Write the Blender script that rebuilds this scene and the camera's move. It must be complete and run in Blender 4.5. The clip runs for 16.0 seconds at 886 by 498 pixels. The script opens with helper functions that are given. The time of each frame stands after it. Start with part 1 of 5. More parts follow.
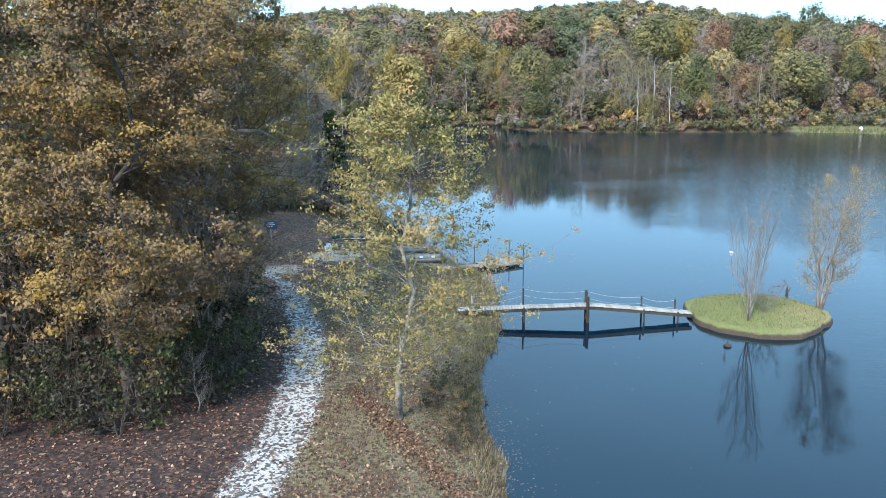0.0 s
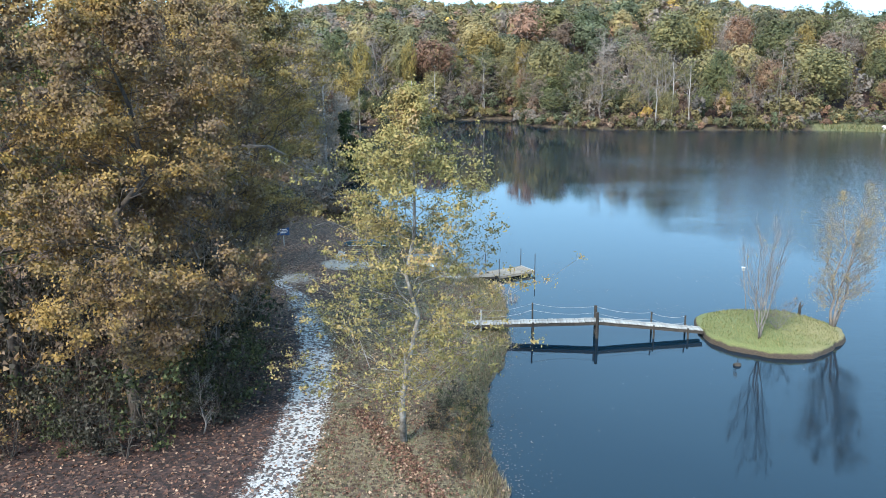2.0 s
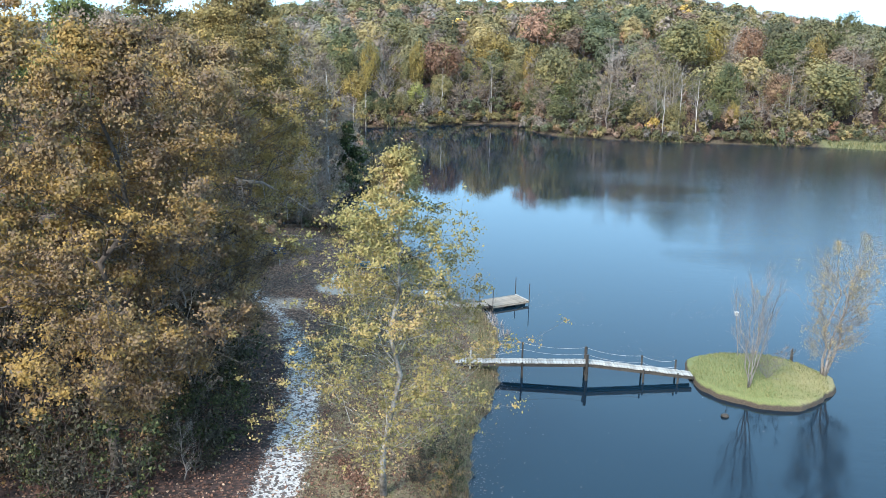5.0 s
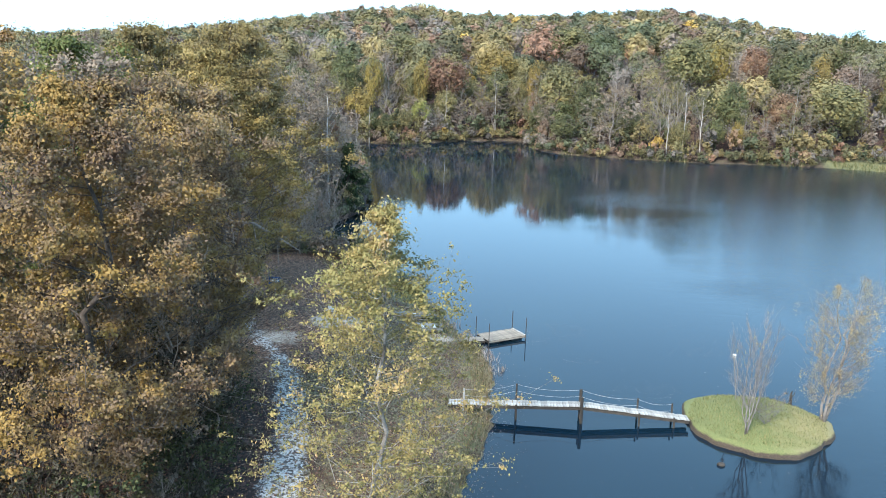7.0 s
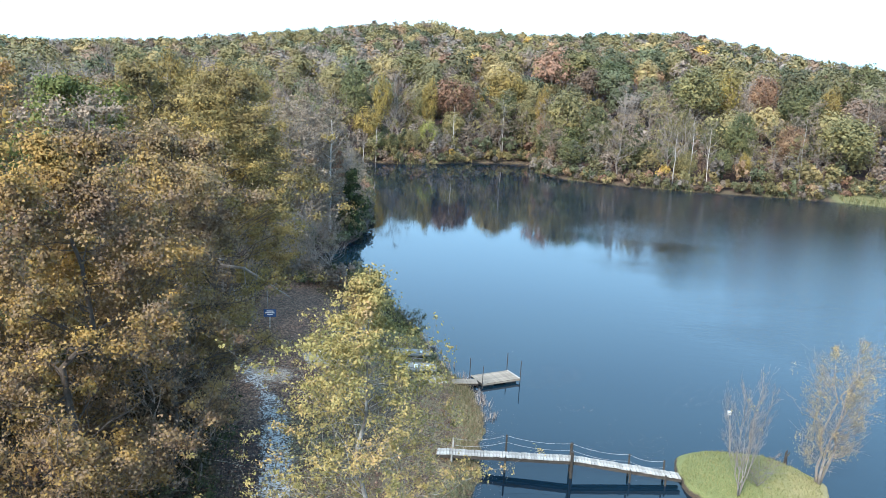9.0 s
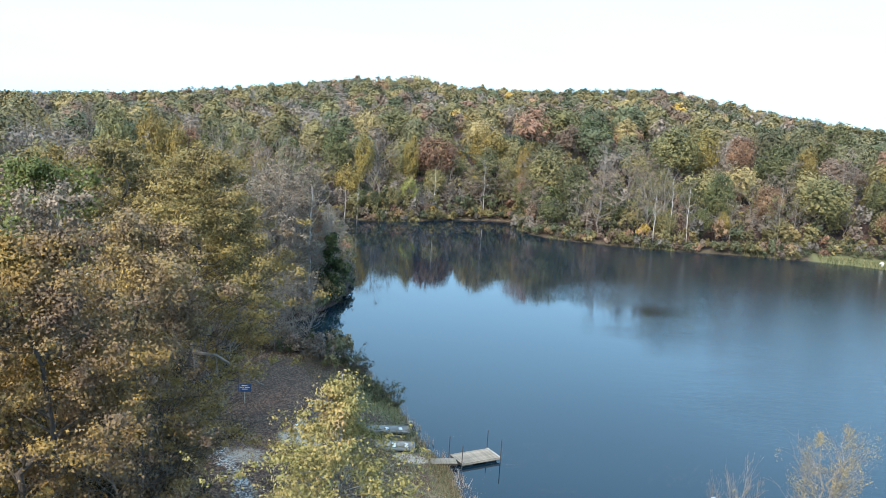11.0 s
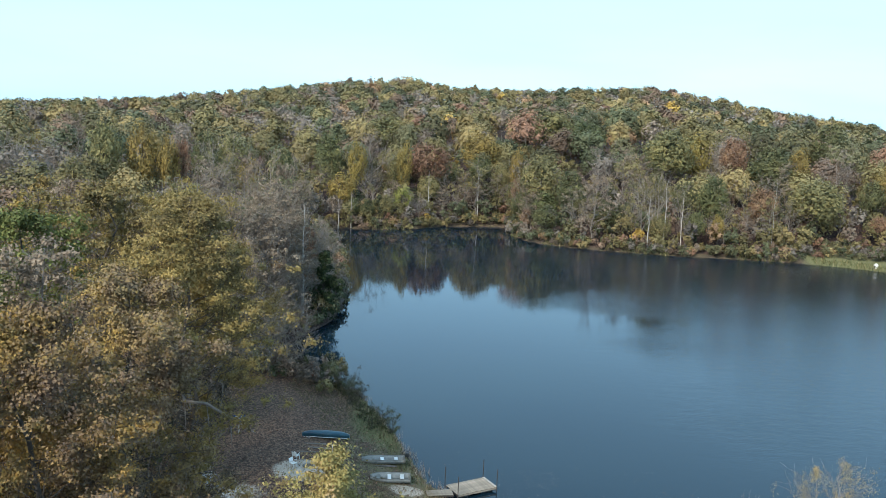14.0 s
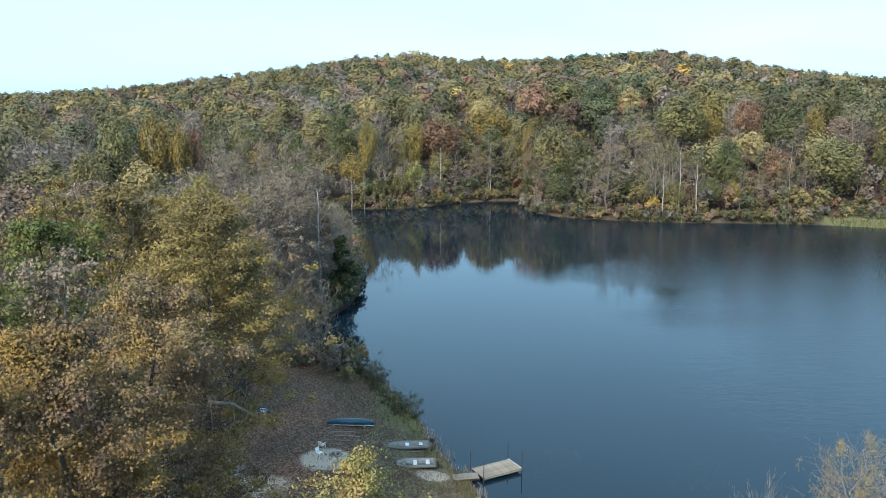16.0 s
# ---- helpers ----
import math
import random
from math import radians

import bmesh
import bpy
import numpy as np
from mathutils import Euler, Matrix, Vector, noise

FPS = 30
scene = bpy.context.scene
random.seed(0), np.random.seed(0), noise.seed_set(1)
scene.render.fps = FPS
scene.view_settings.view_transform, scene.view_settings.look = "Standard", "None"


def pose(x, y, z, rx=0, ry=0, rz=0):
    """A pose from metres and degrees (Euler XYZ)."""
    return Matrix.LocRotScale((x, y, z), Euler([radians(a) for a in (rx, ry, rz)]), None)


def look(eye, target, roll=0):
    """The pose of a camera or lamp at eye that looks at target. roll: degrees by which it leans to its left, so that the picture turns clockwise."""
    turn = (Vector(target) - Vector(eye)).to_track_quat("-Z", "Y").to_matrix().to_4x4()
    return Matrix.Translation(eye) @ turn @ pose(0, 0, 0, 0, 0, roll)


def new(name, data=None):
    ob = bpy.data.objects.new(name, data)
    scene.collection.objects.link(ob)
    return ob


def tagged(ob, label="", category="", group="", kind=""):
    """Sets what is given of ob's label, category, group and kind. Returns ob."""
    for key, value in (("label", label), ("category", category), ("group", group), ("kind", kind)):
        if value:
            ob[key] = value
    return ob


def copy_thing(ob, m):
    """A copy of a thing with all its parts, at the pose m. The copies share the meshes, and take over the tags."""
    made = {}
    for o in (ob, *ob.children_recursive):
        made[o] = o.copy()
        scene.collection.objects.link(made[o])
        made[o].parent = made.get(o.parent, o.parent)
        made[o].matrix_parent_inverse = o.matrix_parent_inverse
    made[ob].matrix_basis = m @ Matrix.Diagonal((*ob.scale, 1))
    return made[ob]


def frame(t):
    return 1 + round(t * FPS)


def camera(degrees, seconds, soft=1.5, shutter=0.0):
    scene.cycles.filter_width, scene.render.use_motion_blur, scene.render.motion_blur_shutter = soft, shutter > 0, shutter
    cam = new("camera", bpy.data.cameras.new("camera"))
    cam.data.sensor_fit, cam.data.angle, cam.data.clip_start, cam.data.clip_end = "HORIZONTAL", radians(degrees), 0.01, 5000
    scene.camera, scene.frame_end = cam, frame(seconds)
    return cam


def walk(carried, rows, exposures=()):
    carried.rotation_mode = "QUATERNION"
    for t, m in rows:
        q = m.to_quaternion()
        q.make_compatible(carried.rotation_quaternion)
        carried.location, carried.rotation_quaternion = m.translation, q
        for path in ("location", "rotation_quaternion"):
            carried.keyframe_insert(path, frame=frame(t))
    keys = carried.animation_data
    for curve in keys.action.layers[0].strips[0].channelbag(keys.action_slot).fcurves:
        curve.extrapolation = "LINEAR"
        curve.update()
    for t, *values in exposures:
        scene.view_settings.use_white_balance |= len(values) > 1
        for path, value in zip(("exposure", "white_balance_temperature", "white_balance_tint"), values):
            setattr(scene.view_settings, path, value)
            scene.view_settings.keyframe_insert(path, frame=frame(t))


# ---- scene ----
cam = camera(57.3, 16.0, soft=0.8)
PATH = [
    (0, (0.477, 0.114, 18.79), (0.397, 2.062, 18.346), -0.6),
    (0.5, (0.648, 0.145, 19.147), (0.548, 2.093, 18.706), -1.4),
    (1, (0.756, 0.326, 19.593), (0.642, 2.266, 19.122), -0.9),
    (1.5, (0.926, 0.531, 20.075), (0.798, 2.471, 19.604), -1.1),
    (2, (1.168, 0.571, 20.468), (1.042, 2.511, 20.002), -0.5),
    (2.5, (1.32, 0.767, 21.037), (1.207, 2.709, 20.573), 1.0),
    (3, (1.43, 0.976, 21.51), (1.322, 2.921, 21.054), 1.7),
    (5.5, (2.231, 1.839, 24.034), (2.089, 3.774, 23.549), 1.1),
    (6, (2.391, 2.17, 24.505), (2.252, 4.108, 24.031), 1.2),
    (6.5, (2.572, 2.496, 25.017), (2.43, 4.436, 24.551), 1.6),
    (7, (2.746, 2.857, 25.514), (2.593, 4.798, 25.055), 1.6),
    (7.5, (2.935, 3.219, 26.093), (2.773, 5.164, 25.656), 1.4),
    (8, (3.113, 3.538, 26.617), (2.953, 5.485, 26.185), 1.3),
    (8.5, (3.31, 3.852, 27.219), (3.142, 5.802, 26.809), 2.3),
    (9, (3.469, 4.103, 27.77), (3.298, 6.049, 27.343), 3.2),
    (9.5, (3.398, 4.725, 28.44), (3.225, 6.668, 28.002), 4.9),
    (10, (3.415, 4.843, 28.904), (3.261, 6.81, 28.575), 5.2),
    (12.5, (3.652, 6.278, 31.42), (3.518, 8.253, 31.129), 1.3),
    (13, (3.683, 6.192, 31.852), (3.555, 8.167, 31.566), 2.2),
    (13.5, (3.725, 6.099, 32.3), (3.597, 8.071, 31.99), 2.1),
    (14, (3.595, 6.224, 32.698), (3.47, 8.196, 32.389), 2.6),
    (14.5, (3.596, 6.334, 32.9), (3.439, 8.306, 32.604), 1.8),
    (15, (3.583, 6.362, 33.288), (3.423, 8.322, 32.921), 1.3),
    (15.5, (3.543, 6.371, 33.675), (3.386, 8.326, 33.285), 0.9),
    (16, (3.478, 6.417, 33.892), (3.319, 8.375, 33.516), -0.1),
]
EXPOSURES = [(0.0, 1.3, 5730, 7), (9.0, 1.5, 5900, 9), (10.0, 1.5, 5900, 9), (12.5, 0.85, 6150, 6), (16.0, 0.96, 6100, 6)]
walk(cam, [(t, look(eye, target, roll)) for t, eye, target, roll in PATH], EXPOSURES)

# ---- world and sun ----
SUN_ELEV, SUN_AZ = radians(40), radians(205)      # azimuth clockwise from +y
world = bpy.data.worlds.new("sky")
scene.world = world
world.use_nodes = True
wt = world.node_tree
wt.nodes.clear()
sky = wt.nodes.new("ShaderNodeTexSky")
sky.sky_type, sky.sun_disc = "NISHITA", False
sky.sun_elevation, sky.sun_rotation = SUN_ELEV, SUN_AZ
sky.air_density, sky.dust_density, sky.ozone_density = 1.0, 1.0, 1.5
bg = wt.nodes.new("ShaderNodeBackground")
bg.inputs["Strength"].default_value = 0.15
wo = wt.nodes.new("ShaderNodeOutputWorld")
# thin high cloud and haze over the blue, thicker towards the horizon
wc, wsep = wt.nodes.new("ShaderNodeTexCoord"), wt.nodes.new("ShaderNodeSeparateXYZ")
wmap, wnoise = wt.nodes.new("ShaderNodeMapping"), wt.nodes.new("ShaderNodeTexNoise")
wmap.inputs["Scale"].default_value = (2.0, 2.0, 11.0)
wnoise.inputs["Scale"].default_value, wnoise.inputs["Detail"].default_value = 1.6, 5.0
wfac, wmix = wt.nodes.new("ShaderNodeMath"), wt.nodes.new("ShaderNodeMix")
wramp = wt.nodes.new("ShaderNodeValToRGB")
wramp.color_ramp.elements[0].position, wramp.color_ramp.elements[0].color = 0.0, (0.82, 0.82, 0.82, 1)
wramp.color_ramp.elements[1].position, wramp.color_ramp.elements[1].color = 0.7, (0.58, 0.58, 0.58, 1)
wfac.operation, wfac.use_clamp = "MULTIPLY_ADD", True
wfac.inputs[1].default_value = 0.3
wmix.data_type = "RGBA"
wmix.inputs[7].default_value = (2.65, 4.5, 5.9, 1)
wsub = wt.nodes.new("ShaderNodeMath")
wsub.operation = "SUBTRACT"
wsub.inputs[1].default_value = 0.5
wt.links.new(wc.outputs["Generated"], wsep.inputs[0])
wt.links.new(wc.outputs["Generated"], wmap.inputs["Vector"])
wt.links.new(wmap.outputs[0], wnoise.inputs["Vector"])
wt.links.new(wnoise.outputs["Fac"], wsub.inputs[0])
wt.links.new(wsep.outputs["Z"], wramp.inputs[0])
wt.links.new(wsub.outputs[0], wfac.inputs[0])
wt.links.new(wramp.outputs[0], wfac.inputs[2])
wt.links.new(wfac.outputs[0], wmix.inputs[0])
wt.links.new(sky.outputs[0], wmix.inputs[6])
wt.links.new(wmix.outputs[2], bg.inputs[0])
wt.links.new(bg.outputs[0], wo.inputs[0])
sun = new("sun", bpy.data.lights.new("sun", "SUN"))
sun.data.energy, sun.data.angle, sun.data.color = 3.2, radians(14), (1.0, 0.88, 0.72)
sd = Vector((math.sin(SUN_AZ) * math.cos(SUN_ELEV), math.cos(SUN_AZ) * math.cos(SUN_ELEV), math.sin(SUN_ELEV)))
sun.matrix_world = look((0, 0, 80), Vector((0, 0, 80)) - sd)

# ---- materials ----


class Nodes:
    """A node material under construction."""

    def __init__(self, name):
        self.m = bpy.data.materials.new(name)
        self.m.use_nodes = True
        self.t = self.m.node_tree
        self.b = self.t.nodes["Principled BSDF"]
        self.out = self.t.nodes["Material Output"]

    def n(self, kind, **settings):
        node = self.t.nodes.new("ShaderNode" + kind)
        for k, v in settings.items():
            node.inputs[k.replace("_", " ")].default_value = v
        return node

    def link(self, a, b):
        self.t.links.new(a, b)

    def ramp(self, fac, stops):
        r = self.n("ValToRGB")
        e = r.color_ramp.elements
        while len(e) < len(stops):
            e.new(0.5)
        for el, (p, c) in zip(e, stops):
            el.position, el.color = p, (*c, 1)
        self.link(fac, r.inputs[0])
        return r.outputs[0]

    def noise(self, scale, detail=4.0, coords="Object", rough=0.6):
        tc = self.n("TexCoord")
        no = self.n("TexNoise", Scale=scale, Detail=detail, Roughness=rough)
        self.link(tc.outputs[coords], no.inputs["Vector"])
        return no.outputs["Fac"]

    def mix(self, fac, a, b, blend="MIX"):
        mx = self.t.nodes.new("ShaderNodeMix")
        mx.data_type, mx.blend_type = "RGBA", blend
        for sock, v in ((mx.inputs[0], fac), (mx.inputs[6], a), (mx.inputs[7], b)):
            if isinstance(v, (int, float)):
                sock.default_value = v
            elif isinstance(v, tuple):
                sock.default_value = (*v, 1)
            else:
                self.link(v, sock)
        return mx.outputs[2]

    def math(self, op, a, b=0.0, clamp=False):
        mt = self.t.nodes.new("ShaderNodeMath")
        mt.operation, mt.use_clamp = op, clamp
        for sock, v in ((mt.inputs[0], a), (mt.inputs[1], b)):
            if isinstance(v, (int, float)):
                sock.default_value = v
            else:
                self.link(v, sock)
        return mt.outputs[0]

    def bump(self, height, strength=0.4, dist=0.02):
        bp = self.n("Bump", Strength=strength, Distance=dist)
        self.link(height, bp.inputs["Height"])
        self.link(bp.outputs[0], self.b.inputs["Normal"])

    def attr(self, name):
        at = self.n("Attribute")
        at.attribute_name = name
        return at


def surface(name, stops, scale, rough=0.8, metal=0.0, fine=None, bump=0.4, dist=0.02, vary=0.25):
    """A mottled surface: a ramp over noise, darkened and lightened piece by piece and by finer grain."""
    k = Nodes(name)
    col = k.ramp(k.noise(scale), stops)
    f = k.noise(fine or scale * 9, 5)
    col = k.mix(0.55, col, k.ramp(f, [(0.25, (0.55, 0.55, 0.55)), (0.75, (1.35, 1.35, 1.35))]), "MULTIPLY")
    oi = k.n("ObjectInfo")
    col = k.mix(vary, col, k.ramp(oi.outputs["Random"], [(0, (0.45, 0.45, 0.45)), (1, (1.5, 1.5, 1.5))]), "MULTIPLY")
    k.link(col, k.b.inputs["Base Color"])
    k.b.inputs["Roughness"].default_value, k.b.inputs["Metallic"].default_value = rough, metal
    k.bump(f, bump, dist)
    return k.m


def foliage(name, stops, tint=False, per_tree=0.5, height=None, patches=0.0):
    """Leaves: a colour for each leaf from a ramp, a lighter or darker cast for each tree, some light through them."""
    k = Nodes(name)
    geo, oi = k.n("NewGeometry"), k.n("ObjectInfo")
    pick = geo.outputs["Random Per Island"]
    if patches:
        pt = k.n("TexCoord")
        pn = k.n("TexNoise", Scale=patches, Detail=3.0)
        k.link(pt.outputs["Object"], pn.inputs["Vector"])
        spray = k.n("TexNoise", Scale=patches * 5, Detail=3.0)
        k.link(pt.outputs["Object"], spray.inputs["Vector"])
        lump = k.math("ADD", k.math("MULTIPLY", k.math("SUBTRACT", pn.outputs["Fac"], 0.5), 1.9), k.math("MULTIPLY", k.math("SUBTRACT", spray.outputs["Fac"], 0.5), 1.1))
        pick = k.math("ADD", k.math("ADD", k.math("MULTIPLY", pick, 0.34), 0.33), lump, True)
    col = k.ramp(pick, stops)
    if height:
        tc, sep = k.n("TexCoord"), k.n("SeparateXYZ")
        k.link(tc.outputs["Object"], sep.inputs[0])
        top = k.math("MULTIPLY", k.math("SUBTRACT", sep.outputs["Z"], height[0], True), height[1], True)
        col = k.mix(top, col, height[2])
    if tint:
        col = k.mix(1.0, col, k.attr("tint").outputs["Color"], "MULTIPLY")
        col = k.mix(0.4, col, k.ramp(k.noise(0.5, 4, rough=0.6), [(0.3, (0.55, 0.55, 0.57)), (0.5, (1, 1, 1)), (0.7, (1.45, 1.4, 1.3))]), "MULTIPLY")
    else:
        cast = k.ramp(oi.outputs["Random"], [(0, (0.62, 0.6, 0.6)), (0.35, (1.0, 0.92, 0.85)), (0.7, (0.85, 0.95, 0.8)), (1, (1.35, 1.25, 1.15))])
        col = k.mix(per_tree, col, cast, "MULTIPLY")
    k.link(col, k.b.inputs["Base Color"])
    k.b.inputs["Roughness"].default_value = 0.65
    k.b.inputs["Specular IOR Level"].default_value = 0.25
    tr, ms = k.n("BsdfTranslucent"), k.n("MixShader", Fac=0.16)
    k.link(col, tr.inputs[0])
    k.link(k.b.outputs[0], ms.inputs[1])
    k.link(tr.outputs[0], ms.inputs[2])
    k.link(ms.outputs[0], k.out.inputs[0])
    return k.m


def ground_material():
    k = Nodes("ground_litter_and_grass")
    big, mid, fine = k.noise(0.12, 5), k.noise(1.1, 6), k.noise(9.0, 6, rough=0.75)
    vo = k.n("TexVoronoi", Scale=6.5)
    vt = k.n("TexCoord")
    k.link(vt.outputs["Object"], vo.inputs["Vector"])
    vs = k.n("SeparateColor")
    k.link(vo.outputs["Color"], vs.inputs[0])
    leaf, leaf2 = vs.outputs[0], vs.outputs[1]
    litter = k.ramp(leaf, [(0.1, (0.014, 0.009, 0.0075)), (0.45, (0.034, 0.019, 0.016)), (0.75, (0.064, 0.035, 0.028)), (0.95, (0.11, 0.064, 0.047)), (0.985, (0.26, 0.175, 0.12))])
    litter = k.mix(0.6, litter, k.ramp(mid, [(0.3, (0.55, 0.5, 0.5)), (0.7, (1.25, 1.15, 1.1))]), "MULTIPLY")
    grass = k.ramp(fine, [(0.3, (0.06, 0.048, 0.026)), (0.5, (0.17, 0.135, 0.08)), (0.7, (0.31, 0.245, 0.155))])
    grass = k.mix(k.ramp(leaf2, [(0.6, (0, 0, 0)), (0.7, (0.8, 0.8, 0.8))]), grass, litter)
    green = k.ramp(fine, [(0.3, (0.05, 0.053, 0.022)), (0.55, (0.14, 0.135, 0.054)), (0.75, (0.25, 0.22, 0.105))])
    grass = k.mix(k.ramp(mid, [(0.5, (0, 0, 0)), (0.68, (0.8, 0.8, 0.8))]), grass, green)
    grass = k.mix(k.ramp(k.noise(0.42, 4), [(0.5, (0, 0, 0)), (0.6, (0.75, 0.75, 0.75))]), grass, k.mix(0.5, litter, (0.11, 0.06, 0.042)))
    dirt = k.ramp(fine, [(0.3, (0.09, 0.05, 0.032)), (0.55, (0.2, 0.12, 0.074)), (0.75, (0.34, 0.222, 0.14))])
    dirt = k.mix(k.ramp(leaf2, [(0.4, (0, 0, 0)), (0.5, (0.8, 0.8, 0.8))]), dirt, litter)
    gravel = k.ramp(fine, [(0.32, (0.13, 0.12, 0.11)), (0.43, (0.37, 0.355, 0.34)), (0.62, (0.62, 0.61, 0.595))])
    gravel = k.mix(k.ramp(leaf2, [(0.52, (0, 0, 0)), (0.6, (0.85, 0.85, 0.85))]), gravel, litter)
    sand = k.ramp(fine, [(0.3, (0.27, 0.22, 0.175)), (0.65, (0.54, 0.47, 0.39))])

    def edge(name, width=0.35, soft=0.5):
        a = k.math("ADD", k.attr(name).outputs["Fac"], k.math("MULTIPLY", k.math("SUBTRACT", mid, 0.5), soft))
        a = k.math("ADD", a, k.math("MULTIPLY", k.math("SUBTRACT", fine, 0.5), soft * 1.2))
        return k.math("DIVIDE", k.math("SUBTRACT", a, 0.5 - width / 2), width, True)

    col = k.mix(edge("grass"), litter, grass)
    col = k.mix(edge("lawn"), col, green)
    col = k.mix(edge("dirt"), col, dirt)
    col = k.mix(edge("sand", 0.2), col, sand)
    col = k.mix(edge("trail", 0.2, 0.9), col, gravel)
    col = k.mix(0.35, col, k.ramp(big, [(0.3, (0.7, 0.7, 0.7)), (0.7, (1.2, 1.2, 1.2))]), "MULTIPLY")
    k.link(col, k.b.inputs["Base Color"])
    k.b.inputs["Roughness"].default_value = 0.95
    k.bump(fine, 0.8, 0.08)
    return k.m


def water_material():
    k = Nodes("lake_water")
    tc, mp = k.n("TexCoord"), k.n("Mapping", Scale=(1.0, 2.4, 1.0))
    k.link(tc.outputs["Object"], mp.inputs["Vector"])
    def nz(scale, detail, src=None):
        no = k.n("TexNoise", Scale=scale, Detail=detail)
        k.link(src or mp.outputs[0], no.inputs["Vector"])
        return no.outputs["Fac"]
    rip = k.math("ADD", k.math("ADD", nz(1.6, 3), k.math("MULTIPLY", nz(5.0, 2), 0.4)), k.math("MULTIPLY", nz(0.33, 3), 1.6))
    sep = k.n("SeparateXYZ")
    k.link(tc.outputs["Object"], sep.inputs[0])
    bands = k.n("Mapping", Scale=(0.008, 0.03, 1.0))
    k.link(tc.outputs["Object"], bands.inputs["Vector"])
    gust = k.math("ADD", k.math("ADD", k.math("DIVIDE", k.math("SUBTRACT", sep.outputs["Y"], 60.0), 400.0), k.math("DIVIDE", k.math("SUBTRACT", sep.outputs["X"], 12.0), 42.0)), k.math("MULTIPLY", k.math("SUBTRACT", nz(1.0, 4, bands.outputs[0]), 0.5), 2.2))
    wind = k.ramp(gust, [(0.1, (0.04, 0.04, 0.04)), (0.42, (0.15, 0.15, 0.15)), (0.8, (0.9, 0.9, 0.9))])
    bp = k.n("Bump", Distance=0.03)
    k.link(k.math("MULTIPLY", wind, 0.9), bp.inputs["Strength"])
    k.link(rip, bp.inputs["Height"])
    k.link(bp.outputs[0], k.b.inputs["Normal"])
    k.b.inputs["Base Color"].default_value = (0.004, 0.0125, 0.0225, 1)
    k.b.inputs["Roughness"].default_value = 0.03
    k.b.inputs["IOR"].default_value = 1.36
    k.b.inputs["Specular IOR Level"].default_value = 0.5
    return k.m


GROUND, WATER = ground_material(), water_material()
BARK = surface("brown_bark", [(0.3, (0.04, 0.031, 0.025)), (0.7, (0.11, 0.09, 0.075))], 3.0, 0.95)
TWIG_BARK = surface("pale_grey_twigs", [(0.3, (0.145, 0.12, 0.104)), (0.7, (0.3, 0.26, 0.228))], 3.0, 0.95)
GREY_BARK = surface("grey_bark", [(0.3, (0.105, 0.09, 0.08)), (0.7, (0.26, 0.23, 0.21))], 3.0, 0.95)
PALE_BARK = surface("pale_mottled_bark", [(0.38, (0.12, 0.1, 0.08)), (0.5, (0.23, 0.205, 0.175)), (0.65, (0.4, 0.37, 0.33))], 2.2, 0.85)
L_OLIVE = foliage("olive_leaves", [(0, (0.095, 0.074, 0.038)), (0.4, (0.205, 0.16, 0.062)), (0.75, (0.295, 0.222, 0.076)), (1, (0.38, 0.28, 0.095))], patches=0.3)
L_GREEN = foliage("green_leaves", [(0, (0.0438, 0.0562, 0.0263)), (0.5, (0.0975, 0.105, 0.0499)), (1, (0.206, 0.194, 0.0814))], patches=0.3)
L_GOLD = foliage("golden_leaves", [(0, (0.108, 0.084, 0.0336)), (0.5, (0.24, 0.174, 0.06)), (1, (0.408, 0.288, 0.09))], patches=0.3)
L_RUST = foliage("rust_leaves", [(0, (0.102, 0.06, 0.0432)), (0.5, (0.198, 0.114, 0.0744)), (1, (0.348, 0.216, 0.132))], patches=0.3)
L_YELLOW = foliage("bright_gold_leaves", [(0, (0.125, 0.098, 0.04)), (0.5, (0.235, 0.175, 0.058)), (1, (0.37, 0.272, 0.08))], patches=0.3)
L_FRESH = foliage("fresh_green_leaves", [(0, (0.055, 0.065, 0.022)), (0.5, (0.13, 0.148, 0.045)), (1, (0.25, 0.25, 0.08))], patches=0.3)
L_TAN = foliage("tan_brown_leaves", [(0, (0.095, 0.074, 0.058)), (0.5, (0.2, 0.158, 0.12)), (1, (0.32, 0.255, 0.19))], patches=0.3)
L_MIX = foliage("brown_gold_leaves", [(0, (0.105, 0.075, 0.058)), (0.25, (0.18, 0.124, 0.08)), (0.5, (0.245, 0.166, 0.074)), (0.75, (0.325, 0.206, 0.056)), (1, (0.39, 0.255, 0.075))], patches=0.22)
L_MAUVE = foliage("mauve_brown_leaves", [(0, (0.115, 0.08, 0.06)), (0.4, (0.19, 0.136, 0.088)), (0.75, (0.275, 0.195, 0.085)), (1, (0.38, 0.26, 0.08))], patches=0.25)
L_SYC = foliage("yellow_green_leaves", [(0, (0.105, 0.095, 0.04)), (0.3, (0.195, 0.172, 0.064)), (0.55, (0.285, 0.23, 0.085)), (0.8, (0.355, 0.258, 0.1)), (1, (0.41, 0.275, 0.15))], per_tree=0.0, height=(12.5, 0.13, (0.21, 0.225, 0.06)), patches=0.3)
L_WOOD = foliage("woodland_leaves", [(0, (0.9, 0.9, 0.91)), (0.5, (1, 1, 1)), (1, (1.12, 1.1, 1.06))], tint=True)

# ---- meshes ----


